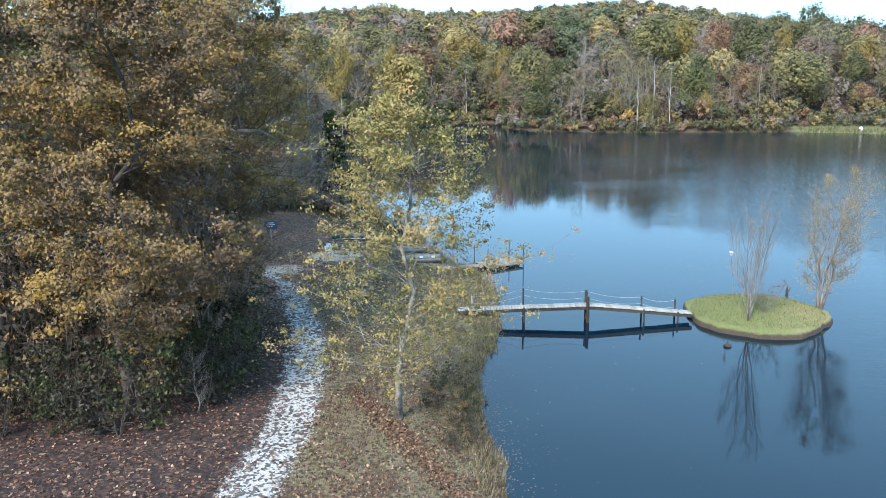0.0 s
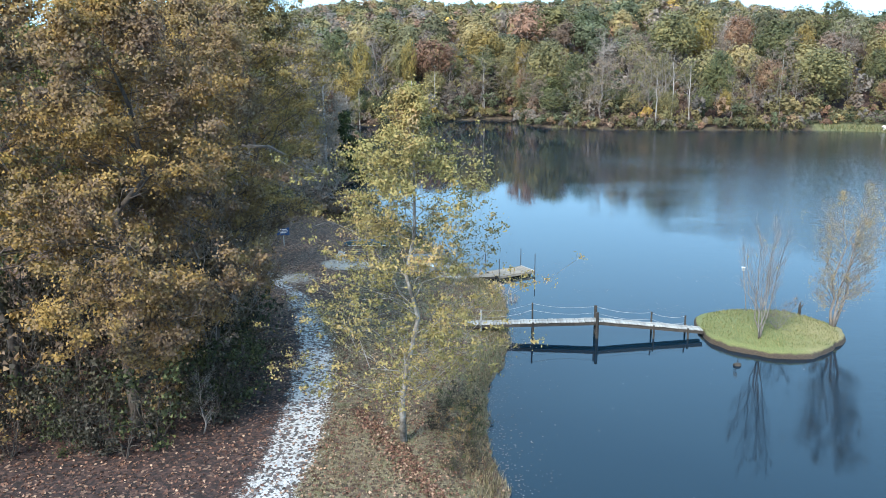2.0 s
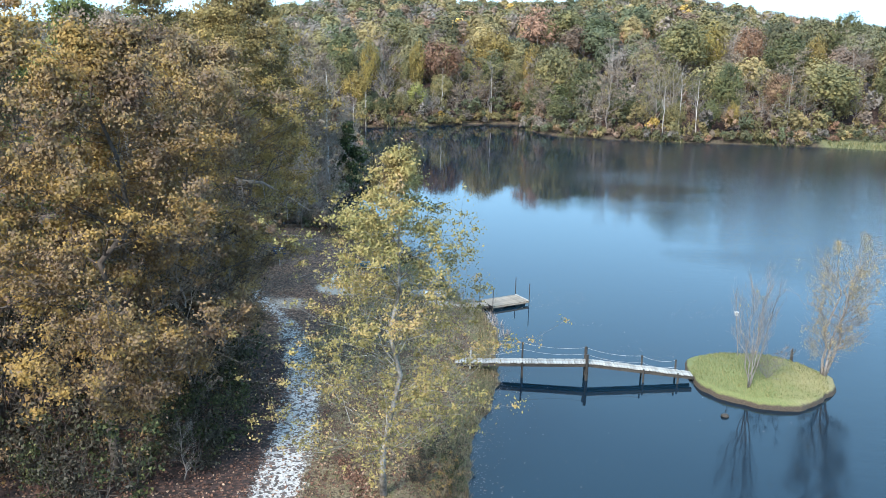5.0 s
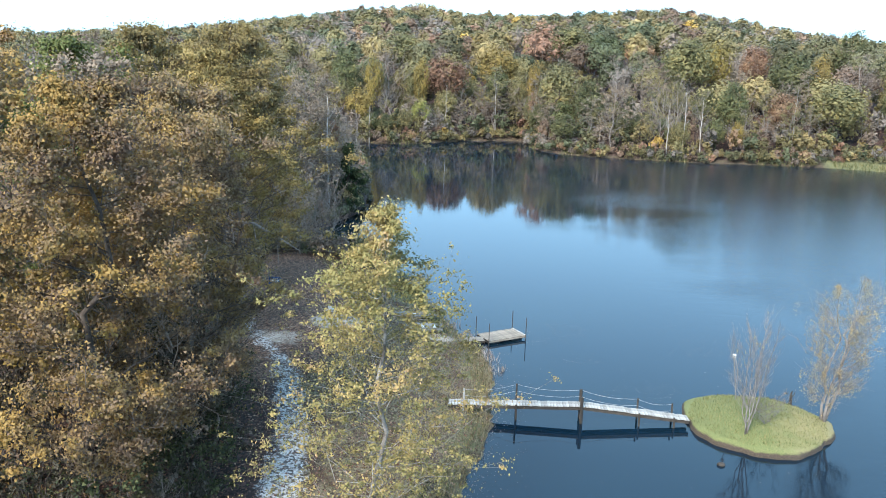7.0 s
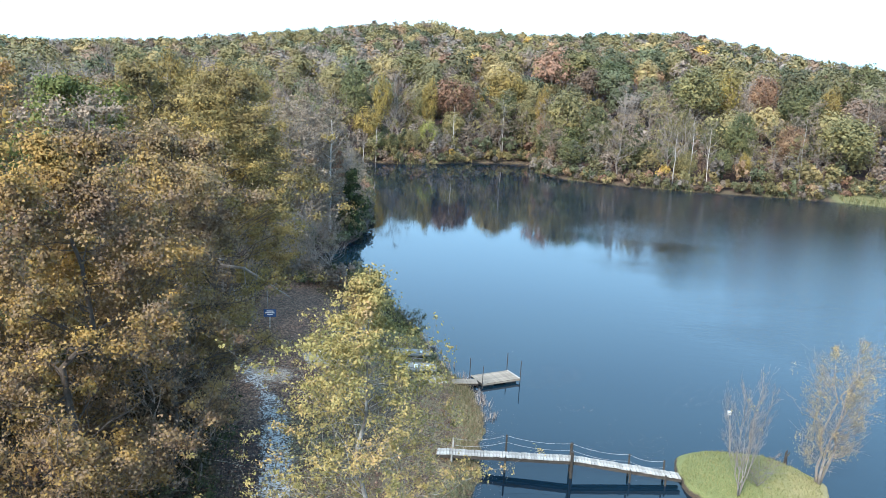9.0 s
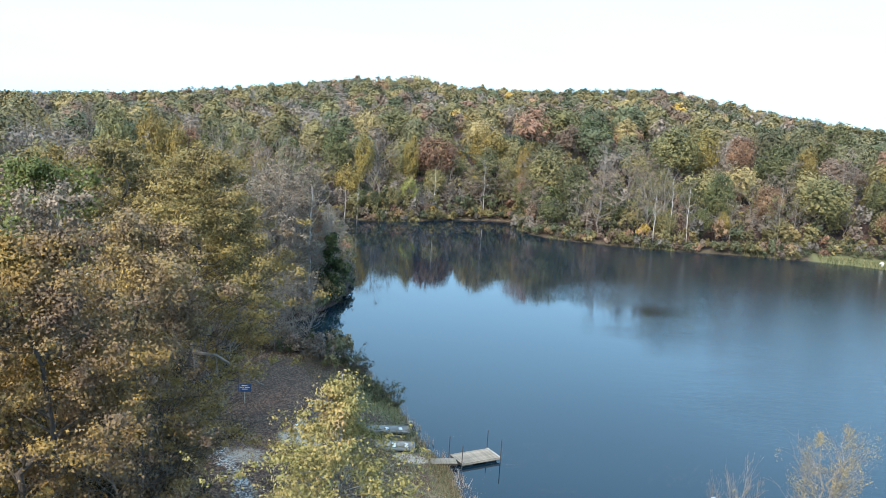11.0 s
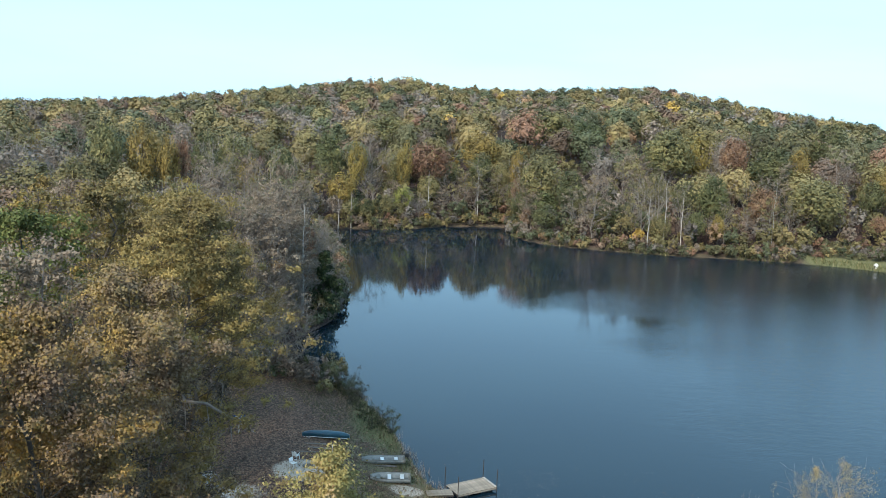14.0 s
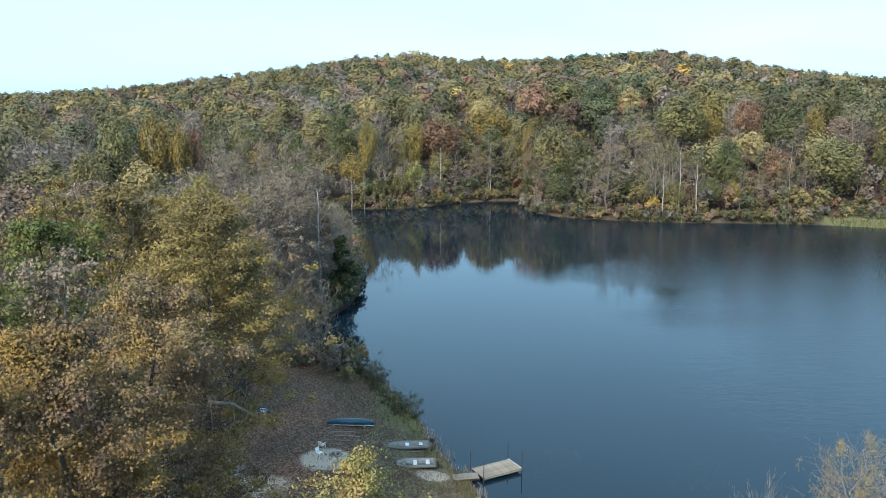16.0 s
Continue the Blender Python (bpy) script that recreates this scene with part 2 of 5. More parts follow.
class Shape:
    """Points and faces gathered for one mesh."""

    def __init__(self):
        self.v, self.f = [], []

    def tube(self, pts, radii, sides=6, cap=True):
        pts = [Vector(p) for p in pts]
        base = len(self.v)
        for i, p in enumerate(pts):
            d = (pts[min(i + 1, len(pts) - 1)] - pts[max(i - 1, 0)]).normalized()
            a = d.orthogonal().normalized() if abs(d.z) < 0.9 else Vector((1, 0, 0))
            a = (a - d * a.dot(d)).normalized()
            b = d.cross(a)
            for s in range(sides):
                w = 2 * math.pi * s / sides
                self.v.append(p + (a * math.cos(w) + b * math.sin(w)) * radii[i])
        for i in range(len(pts) - 1):
            for s in range(sides):
                q = base + i * sides
                self.f.append((q + s, q + (s + 1) % sides, q + sides + (s + 1) % sides, q + sides + s))
        if cap:
            self.f.append(tuple(base + s for s in reversed(range(sides))))
            self.f.append(tuple(base + (len(pts) - 1) * sides + s for s in range(sides)))
        return self

    def box(self, lo, hi, bevel=0.0):
        (x0, y0, z0), (x1, y1, z1) = lo, hi
        c = min(bevel, (x1 - x0) / 3, (y1 - y0) / 3, (z1 - z0) / 3)
        base = len(self.v)
        for z, k in ((z0, c), (z0 + c, 0), (z1 - c, 0), (z1, c)):
            self.v += [Vector(p) for p in ((x0 + k, y0 + k, z), (x1 - k, y0 + k, z), (x1 - k, y1 - k, z), (x0 + k, y1 - k, z))]
        self.f.append((base + 3, base + 2, base + 1, base))
        for i in range(3):
            for s in range(4):
                q = base + 4 * i
                self.f.append((q + s, q + (s + 1) % 4, q + 4 + (s + 1) % 4, q + 4 + s))
        self.f.append((base + 12, base + 13, base + 14, base + 15))
        return self

    def moved(self, m, start=0):
        for i in range(start, len(self.v)):
            self.v[i] = m @ Vector(self.v[i])
        return self

    def mesh(self, name, smooth=False):
        me = bpy.data.meshes.new(name)
        me.from_pydata([tuple(p) for p in self.v], [], self.f)
        if smooth:
            me.shade_smooth()
        return me


def leaf_mesh(name, centres, size, rng, flat=0.0, aspect=0.75, fold=0.15, tints=None, tri=False, outward=None, loose=0.45):
    """One mesh of many small leaves: a pointed quad (or a plain three-cornered one) at each centre, turned at random."""
    n = len(centres)
    c = np.asarray(centres, float)
    nrm = rng.normal(size=(n, 3))
    if outward is not None:
        nrm = nrm * loose + outward
    nrm[:, 2] += flat
    nrm /= np.linalg.norm(nrm, axis=1)[:, None]
    r = rng.normal(size=(n, 3))
    a = np.cross(nrm, r)
    a /= np.linalg.norm(a, axis=1)[:, None]
    b = np.cross(nrm, a)
    s = (size * rng.uniform(0.65, 1.35, n))[:, None]
    if tri:
        ring = [(-0.55, 0.02, 0), (0.36, 0.42, 0), (0.4, -0.4, 1)]
    else:
        ring = [(-0.5, 0.0, 0), (0.05, aspect / 2, 1), (0.5, 0.0, 0), (0.05, -aspect / 2, 1)]
    k = len(ring)
    v = np.stack([c + s * (u * a + w * b + fold * h * nrm) for u, w, h in ring], axis=1).reshape(-1, 3)
    me = bpy.data.meshes.new(name)
    corners, starts = np.arange(n * k), np.arange(0, n * k, k)
    col = None if tints is None else np.repeat(np.c_[tints, np.ones(n)], k, axis=0)
    me.vertices.add(len(v))
    me.loops.add(len(corners))
    me.polygons.add(len(starts))
    me.vertices.foreach_set("co", v.ravel())
    me.loops.foreach_set("vertex_index", corners.astype(np.int32))
    me.polygons.foreach_set("loop_start", starts.astype(np.int32))
    me.update()
    if tints is not None:
        at = me.color_attributes.new("tint", "FLOAT_COLOR", "POINT")
        at.data.foreach_set("color", col.ravel())
    return me


def thing(name, m, label, category, group="", kind=""):
    ob = new(name)
    ob.matrix_basis = m
    return tagged(ob, label, category, group, kind)


def part(name, me, material, parent, label=""):
    if isinstance(me, Shape):
        me = me.mesh(name)
    if not me.materials:
        me.materials.append(material)
    ob = new(name, me)
    ob.parent = parent
    return tagged(ob, label)


def wobble(rng, a, b, n, amount):
    a, b = np.asarray(a, float), np.asarray(b, float)
    L = np.linalg.norm(b - a)
    t = np.linspace(0, 1, n + 1)[:, None]
    off = rng.normal(size=(n + 1, 3)) * amount * L
    off[0] = off[-1] = 0
    return a + (b - a) * t + off


def skeleton_tree(seed, h, r0, profile, first=0.25, limbs=22, rise=0.35, twigs=5, lean=(0, 0), stems=1, spread=0.0, wander=0.02, limb_weight=0.45, fine=True):
    """Trunk, limbs and twigs of a tree, and the points along them where leaves sit. profile(u): the crown's radius at height u * h."""
    rng = np.random.default_rng(seed)
    shape, seats = Shape(), []
    for s in range(stems):
        w = 2 * math.pi * s / stems + rng.uniform(0, 1)
        hh = h * (1 if s == 0 else rng.uniform(0.75, 1.0))
        tip = np.array([lean[0] + spread * math.cos(w), lean[1] + spread * math.sin(w), hh])
        rs = r0 / math.sqrt(stems)
        trunk = wobble(rng, (0.5 * rs * math.cos(w) * (stems > 1), 0.5 * rs * math.sin(w) * (stems > 1), -0.25), tip, 8, wander)
        shape.tube(trunk, [rs * (1.25 if i == 0 else 1 - 0.9 * i / 8) for i in range(9)], 7)
        for i in range(limbs // stems):
            u = first + (1 - first) * (i + rng.uniform(0, 0.9)) / (limbs // stems)
            u = min(u, 0.97)
            p = np.array([np.interp(u * 8, range(9), trunk[:, k]) for k in range(3)])
            ang = rng.uniform(0, 2 * math.pi) if stems == 1 else w + rng.normal() * 1.1
            L = max(0.25, profile(u) * rng.uniform(0.6, 1.0))
            end = p + np.array([math.cos(ang) * L, math.sin(ang) * L, L * rise * rng.uniform(0.4, 1.6)])
            limb = wobble(rng, p, end, 4, 0.06)
            rl = max(0.012, rs * (1 - u) * limb_weight + 0.012)
            shape.tube(limb, [rl * (1 - 0.2 * j) for j in range(5)], 4, False)
            for q in limb[2:]:
                seats.append(q)
            for t in range(twigs):
                a = limb[1] + (limb[4] - limb[1]) * rng.uniform(0, 1)
                d = rng.normal(size=3) * 0.6 + (end - p) / L * 0.7 + (0, 0, 0.25)
                e = a + d * L * rng.uniform(0.18, 0.42)
                tw = wobble(rng, a, e, 2, 0.08)
                shape.tube(tw, [rl * 0.35, rl * 0.22, 0.006], 3, False) if fine else shape.tube(tw[::2], [rl * 0.4, 0.012], 3, False)
                seats += [tw[1], tw[2], tw[2]]
    return shape, np.array(seats), rng


def tree(name, place, seed, h, r0, profile, bark, leaf, leaves, size, label, sigma=0.5, turn=0.0, group="", droop=0.0, clump=30, cloud=0.0, flat=0.3, low=0.3, category="tree", tri=False, **kw):
    """A tree as a thing: a trunk with its limbs, and a crown of leaves."""
    lean = kw.get("lean", (0, 0))
    shape, seats, rng = skeleton_tree(seed, h, r0, profile, **kw)
    t = thing(name, pose(*place, 0, 0, turn), label, category, group)
    part("trunk", shape.mesh("trunk", True), bark, t)
    if leaves:
        if cloud:
            c, out, broad, _ = crown_cloud(rng, leaves, cloud, h, -0.75, 22)
            part("crown", leaf_mesh("crown", c, size * broad, rng, flat, outward=out, loose=0.6, tri=True), leaf, t)
            return t
        nest = seats[rng.integers(0, len(seats), max(12, int(leaves / clump)))]
        mid = nest[rng.integers(0, len(nest), leaves)]
        off = rng.normal(size=(leaves, 3))
        off /= np.linalg.norm(off, axis=1)[:, None]
        off[:, 2] = np.where((off[:, 2] < 0) & (rng.uniform(0, 1, leaves) < 0.45), -off[:, 2], off[:, 2])
        off *= sigma * np.abs(rng.normal(size=(leaves, 1))) * (1.2, 1.2, 0.8)
        c = mid + off
        if droop:
            c[:, 2] -= np.abs(rng.normal(size=leaves)) * droop
        ok = c[:, 2] > low
        c, off = c[ok], off[ok]
        ax = np.c_[lean[0] * c[:, 2] / h, lean[1] * c[:, 2] / h, c[:, 2] * 0.75 + 0.1 * h]
        out = 0.45 * (c - ax) / (np.linalg.norm(c - ax, axis=1)[:, None] + 0.01) + 0.85 * off / (np.linalg.norm(off, axis=1)[:, None] + 0.01)
        part("crown", leaf_mesh("crown", c, size, rng, flat, 0.55, 0.15, tri=tri, outward=out, loose=0.6), leaf, t)
    return t


def prof(*rows):
    us, rs = [r[0] for r in rows], [r[1] for r in rows]
    return lambda u: float(np.interp(u, us, rs))


# ---- the lie of the land ----
SHORE = [(6, 0), (3, 22), (1.8, 36), (0.7, 44), (1.9, 53), (2.4, 63), (0.8, 72), (-2.5, 78.5), (-7.5, 91), (-13, 100), (-19, 105.5), (-29, 107),
         (-34, 111), (-27, 115), (-23.5, 126), (-22, 141), (-27, 168), (-36, 205), (-46, 240), (-28, 246), (-12, 260), (7, 266), (9, 245), (19, 232),
         (44, 225), (78, 224), (105, 215), (150, 180), (165, 90), (110, -20), (40, -45)]
TRAIL = [(-8.4, 10), (-8.9, 22), (-9.1, 31), (-9.0, 39), (-10.4, 49.7), (-12.2, 56), (-15, 63.5), (-18.6, 69), (-23, 77)]


def curve(points, closed, steps):
    """A smooth line through the points."""
    p = np.array(points, float)
    p = np.vstack([p[-1:], p, p[:2]]) if closed else np.vstack([2 * p[:1] - p[1:2], p, 2 * p[-1:] - p[-2:-1]])
    t = np.linspace(0, 1, steps, endpoint=False)[:, None]
    out = [0.5 * (2 * b + (c - a) * t + (2 * a - 5 * b + 4 * c - d) * t**2 + (3 * b - a - 3 * c + d) * t**3) for a, b, c, d in zip(p, p[1:], p[2:], p[3:])]
    return np.vstack(out)


SHORE_LINE, TRAIL_LINE = curve(SHORE, True, 7), curve(TRAIL, False, 8)


def line_distance(x, y, line, closed=False):
    a = line
    b = np.roll(line, -1, axis=0)
    if not closed:
        a, b = a[:-1], b[:-1]
    best = np.full(x.shape, 1e9)
    inside = np.zeros(x.shape, bool)
    for (ax, ay), (bx, by) in zip(a, b):
        dx, dy = bx - ax, by - ay
        t = np.clip(((x - ax) * dx + (y - ay) * dy) / (dx * dx + dy * dy + 1e-12), 0, 1)
        best = np.minimum(best, (x - ax - t * dx) ** 2 + (y - ay - t * dy) ** 2)
        if closed and ay != by:
            inside ^= ((ay > y) != (by > y)) & (x < (bx - ax) * (y - ay) / (by - ay) + ax)
    return np.sqrt(best), inside


def wave(x, y, f, k):
    """Smooth uneven noise from a few crossing waves."""
    return (np.sin(f * (x * 0.83 + y * 0.41) + k) + np.sin(f * (x * -0.52 + y * 1.13) * 1.3 + 2.1 * k) + np.sin(f * (x * 1.31 - y * 0.77) * 0.7 + 3.7 * k)) / 3


def shore_distance(x, y):
    """Metres from the water's edge: more than 0 on land."""
    d, wet = line_distance(x, y, SHORE_LINE, True)
    return np.where(wet, -d, d) + 0.35 * wave(x, y, 1.1, 0.4) + 0.25 * wave(x, y, 2.7, 0.9) + 0.12 * wave(x, y, 6.1, 1.3)


def lie(x, y, d):
    """The ground's height."""
    D = np.hypot(x, y)
    az = np.degrees(np.arctan2(x, y))
    fac = np.interp(az, [-60, -31, -25, -20, -15.5, -11, -6, 3, 8, 11, 13.5, 19, 25, 50], [0.15, 0.18, 0.27, 0.41, 0.6, 0.82, 0.98, 1.03, 1.14, 1.15, 0.98, 0.68, 0.52, 0.3])
    rise = np.clip(D - 245, 0, 455) * 0.101 * fac * (1 + 0.1 * wave(x, y, 0.016, 0.7))
    rise *= 1 - 0.75 * np.clip((D - 760) / 500, 0, 1)
    bank = 1.3 * (1 - np.exp(-np.maximum(d, 0) / 4.5)) + 0.1 * wave(x, y, 0.35, 2.0) * np.clip(d, 0, 1)
    west = (0.14 * np.clip(-x - 35, 0, 45) + 0.02 * np.clip(-x - 80, 0, 140)) * np.clip((d - 8) / 15, 0, 1)
    bluff = 8 * np.clip((d - 12) / 35, 0, 1) * np.clip(1 - (D - 340) / 220, 0, 1) * np.clip((y - 215) / 25, 0, 1) * np.clip((x + 60) / 40, 0, 1)
    return np.where(d > 0, bank + west + bluff + rise * np.clip(d / 20, 0, 1) * (y > 0), np.maximum(d * 0.5, -3))


def height(x, y):
    x, y = np.atleast_1d(np.asarray(x, float)), np.atleast_1d(np.asarray(y, float))
    h = lie(x, y, shore_distance(x, y))
    return float(h[0]) if h.size == 1 else h


def steps(*runs):
    out = []
    for a, b, s in runs:
        out += list(np.arange(a, b, s))
    return np.array(out)


far = [4000.0, 2500.0, 1600.0, 1100.0]
gx = np.r_[[-f for f in far], steps((-800, -200, 40), (-200, -46, 7), (-46, 9, 0.55), (9, 130, 4), (130, 800, 40)), far[::-1]]
gy = np.r_[[-4000.0, -1500.0, -600.0], steps((-200, 10, 15), (10, 112, 0.6), (112, 290, 2.5), (290, 820, 14)), far[::-1]]
X, Y = np.meshgrid(gx, gy)
x, y = X.ravel(), Y.ravel()
d = shore_distance(x, y)
z = lie(x, y, d)
nx, ny = len(gx), len(gy)
idx = np.arange(nx * ny).reshape(ny, nx)
quads = np.stack([idx[:-1, :-1], idx[:-1, 1:], idx[1:, 1:], idx[1:, :-1]], axis=-1).reshape(-1, 4)
me = bpy.data.meshes.new("ground")
me.from_pydata(np.c_[x, y, z].tolist(), [], quads.tolist())
me.shade_smooth()
td, _ = line_distance(x, y, TRAIL_LINE)
tx = np.interp(y, [p[1] for p in TRAIL], [p[0] for p in TRAIL])
masks = {
    "trail": np.clip(1 - td / 2.25, 0, 1) * np.interp(y, [0, 42, 50, 58, 70, 78], [1, 1, 0.85, 0.7, 0.56, 0.3]),
    "grass": np.clip(0.5 + (x - tx) / 2.0, 0, 1) * (d < 25) * (y < 120),
    "lawn": 0.95 * np.clip(1.2 - np.hypot((x + 8) / 5, (y - 92) / 10), 0, 1) + np.clip(1.0 - np.abs(d - 1.2) / 2.6, 0, 1) * (y < 110) * (y > 44) * (x > -20) * 0.6 + np.where(x > 88, 0.9, 0.4) * np.clip(1.3 - np.abs(d - 1) / (np.where(x > 88, 15, 5)), 0, 1) * (y > 200),
    "dirt": np.clip(0.5 + (-x - 9.5 - 0.12 * np.abs(y - 78)) / 5, 0, 1) * np.clip((y - 54) / 10, 0, 1) * (y < 112),
    "sand": np.maximum(np.clip(0.56 - 0.25 * np.hypot((x + 17) / 3.4, (y - 69) / 2.6) ** 2, 0, 1), np.maximum(np.clip(1.5 - np.hypot((x + 12.7) / 2.4, (y - 74.2) / 2.2), 0, 1), np.clip(1.4 - np.hypot((x + 2.9) / 1.7, (y - 73.2) / 1.2), 0, 1))),
}
for key, val in masks.items():
    me.attributes.new(key, "FLOAT", "POINT").data.foreach_set("value", val.astype(np.float32))
me.materials.append(GROUND)
tagged(new("ground", me), "leaf-strewn grassy lake bank rising to wooded hills", "ground", kind="structure")
me = bpy.data.meshes.new("water")
me.from_pydata([(-90, -90, 0), (220, -90, 0), (220, 300, 0), (-90, 300, 0)], [], [(0, 1, 2, 3)])
me.materials.append(WATER)
tagged(new("water", me), "calm blue lake water with faint ripples", "lake", kind="structure")

# ---- the woods on the hills: one joined mass of crowns ----


def crown_cloud(rng, n, r, h, floor=-0.5, lobes=16):
    """Leaf clumps of a crown of rounded boughs, its foot at z = 0: their places, the way out of the crown, their relative size (the inner ones are broader) and a tone for each bough."""
    axes = np.array([r, r * rng.uniform(0.85, 1.15), 0.4 * h])
    u = np.linspace(1, floor, lobes) + rng.uniform(-0.12, 0.12, lobes)
    u = np.clip(u, -0.95, 1)
    w = np.arange(lobes) * 2.4 + rng.uniform(0, 6) + rng.uniform(-0.5, 0.5, lobes)
    d = np.c_[np.sqrt(1 - u * u) * np.cos(w), np.sqrt(1 - u * u) * np.sin(w), u]
    big = rng.uniform(0.28, 0.48, lobes)
    mid = d * axes * (1.0 - big)[:, None] * rng.uniform(0.75, 1.08, (lobes, 1))
    k = rng.choice(lobes, n, p=big**2 / np.sum(big**2))
    v = rng.normal(size=(n, 3))
    v = v / np.linalg.norm(v, axis=1)[:, None] + d[k] * 0.45
    v /= np.linalg.norm(v, axis=1)[:, None]
    deep = rng.uniform(0, 1, n) < 0.2
    c = mid[k] + v * (big[k] * np.where(deep, rng.uniform(0.1, 0.6, n), rng.uniform(0.7, 1.12, n)))[:, None] * (r, r, 0.5 * r + 0.2 * h)
    return c + (0, 0, h - axes[2]), v * 0.8 + d[k] * 0.3 + (0, 0, 0.15), np.where(deep, 1.9, 1.0), rng.uniform(0.8, 1.22, lobes)[k]


def twigs_of(rng, n, r, h, wide):
    """Corners of a bare crown's twigs, each a long thin sliver, and of its trunk."""
    d = rng.normal(size=(n, 3))
    d[:, 2] = np.abs(d[:, 2]) + 0.2
    d /= np.linalg.norm(d, axis=1)[:, None]
    end = d * (r, r, 0.55 * h) * rng.uniform(0.65, 1.05, (n, 1)) + (0, 0, 0.45 * h)
    start = end * (0.45, 0.45, 1) - np.c_[np.zeros((n, 2)), rng.uniform(0.1, 0.22, n) * h]
    w = rng.uniform(0, 2 * math.pi, n)
    side = np.c_[np.cos(w), np.sin(w), np.zeros(n)] * wide
    tip = rng.normal(size=2) * 0.04 * h
    trunk = []
    for a in (0.0, 2.1, 4.2):
        trunk += [(0.24 * math.cos(a), 0.24 * math.sin(a), -0.5), (0.24 * math.cos(a + 2.1), 0.24 * math.sin(a + 2.1), -0.5), (tip[0], tip[1], 0.85 * h)]
    return np.vstack([np.stack([start - side, start + side, end], axis=1).reshape(-1, 3), np.array(trunk)])


# olive, dark green, dull gold, brown, grey, taupe, rust, deep olive, yellow, tawny
TINTS = np.array([(0.137, 0.118, 0.0539), (0.0745, 0.082, 0.0453), (0.188, 0.148, 0.0669), (0.144, 0.1, 0.0712), (0.152, 0.132, 0.114), (0.156, 0.124, 0.098), (0.184, 0.108, 0.0734), (0.0994, 0.094, 0.0497), (0.328, 0.225, 0.0593), (0.238, 0.155, 0.0917)])
SHARE = np.array([0.25, 0.17, 0.18, 0.09, 0.1, 0.085, 0.014, 0.09, 0.005, 0.016])
# single trees that stand out: kind, x, y, height, crown radius
FAR_TREES = [("tan", 30.7, 234, 17.2, 6.2), ("grey", 44.4, 236, 17.1, 4.3), ("grey", 49.2, 238, 18.9, 4.3), ("grey", 55.6, 238, 15.9, 3.9), ("gold", 64.8, 233, 10.2, 2.1), ("green", 65.2, 242, 19.1, 4.9),
             ("olive", 56.6, 268, 23.1, 8.8), ("gold", 67.5, 276, 20.5, 6.3), ("rust", 78.3, 272, 21.4, 5.1), ("green", 86.7, 262, 21.1, 7.8), ("gold", 98.0, 270, 18.1, 4.4), ("rust", 78.7, 240, 17.5, 4.9),
             ("olive", 93.8, 240, 19.3, 8.7), ("grey", 106.8, 262, 18.1, 6.8), ("green", 118.3, 300, 25.3, 7.2), ("olive", 17.1, 258, 24.0, 7.3), ("grey", 33.4, 252, 21.1, 5.4), ("tan", 41.5, 256, 19.3, 5.1)]
COVE_TREES = [("grey", -37.3, 268, 21.0, 8.0), ("gold", -41.4, 264, 22.0, 3.6), ("green", -52.5, 274, 21.0, 5.8), ("lime", -25.4, 256, 12.6, 4.0), ("rust", -19.8, 276, 22.3, 8.2), ("gold", -27.0, 272, 21.6, 3.1),
              ("gold", -3.5, 296, 20.1, 8.1), ("thin", -2.8, 276, 19.6, 8.8), ("gold", 10.0, 282, 20.3, 3.0), ("rust", 10.1, 272, 15.0, 2.7), ("tan", -3.2, 270, 10.4, 7.0), ("green", 17.8, 240, 10.5, 4.0),
              ("olive", -42.7, 330, 21.5, 10.5), ("olive", 23.8, 330, 21.2, 10.0), ("green", 36.0, 320, 17.8, 9.0)]
WEST_TREES = [("gold", -78.8, 190, 23.6, 4.2), ("gold", -73.6, 192, 21.6, 3.2), ("rust", -71.7, 196, 21.5, 2.4), ("olive", -85.3, 185, 23.3, 4.5), ("grey", -53.3, 165, 21.6, 5.6), ("tan", -45.0, 160, 21.8, 4.0),
              ("green", -72.6, 215, 22.4, 4.8), ("grey", -105.2, 180, 17.5, 4.4), ("grey", -104.2, 190, 16.5, 4.0), ("tan", -90.6, 172, 15.2, 3.8), ("gold", -112.9, 205, 18.7, 2.2), ("tan", -99.6, 200, 20.7, 4.0),
              ("green", -57.8, 235, 22.5, 5.0), ("tan", -46.6, 205, 20.6, 4.4), ("grey", -48.4, 190, 21.3, 4.7), ("olive", -74.2, 240, 20.8, 5.2), ("olive", -79.4, 160, 16.4, 4.2)]
PLACED = FAR_TREES + COVE_TREES + WEST_TREES
rng = np.random.default_rng(5)
wx = np.arange(-460, 340, 14.2)
wy = np.arange(30, 840, 14.2)
WX, WY = np.meshgrid(wx, wy)
WX = (WX + rng.uniform(-5.5, 5.5, WX.shape)).ravel()
WY = (WY + rng.uniform(-5.5, 5.5, WY.shape)).ravel()
wd = shore_distance(WX, WY)
waz, wD = np.degrees(np.arctan2(WX, WY)), np.hypot(WX, WY)
keep = (wd > 28) & (waz > -38) & (waz < 29) & (wD < 790) & ((WY > 118) | (WX < -50))
for _, px, py, _, pr in PLACED:
    keep &= np.hypot(WX - px, WY - py) > 0.6 * pr + 4
WX, WY, wD, wd = WX[keep], WY[keep], wD[keep], wd[keep]
WZ = height(WX, WY)
pts, outs, sizes, tints, bare = [], [], [], [], []
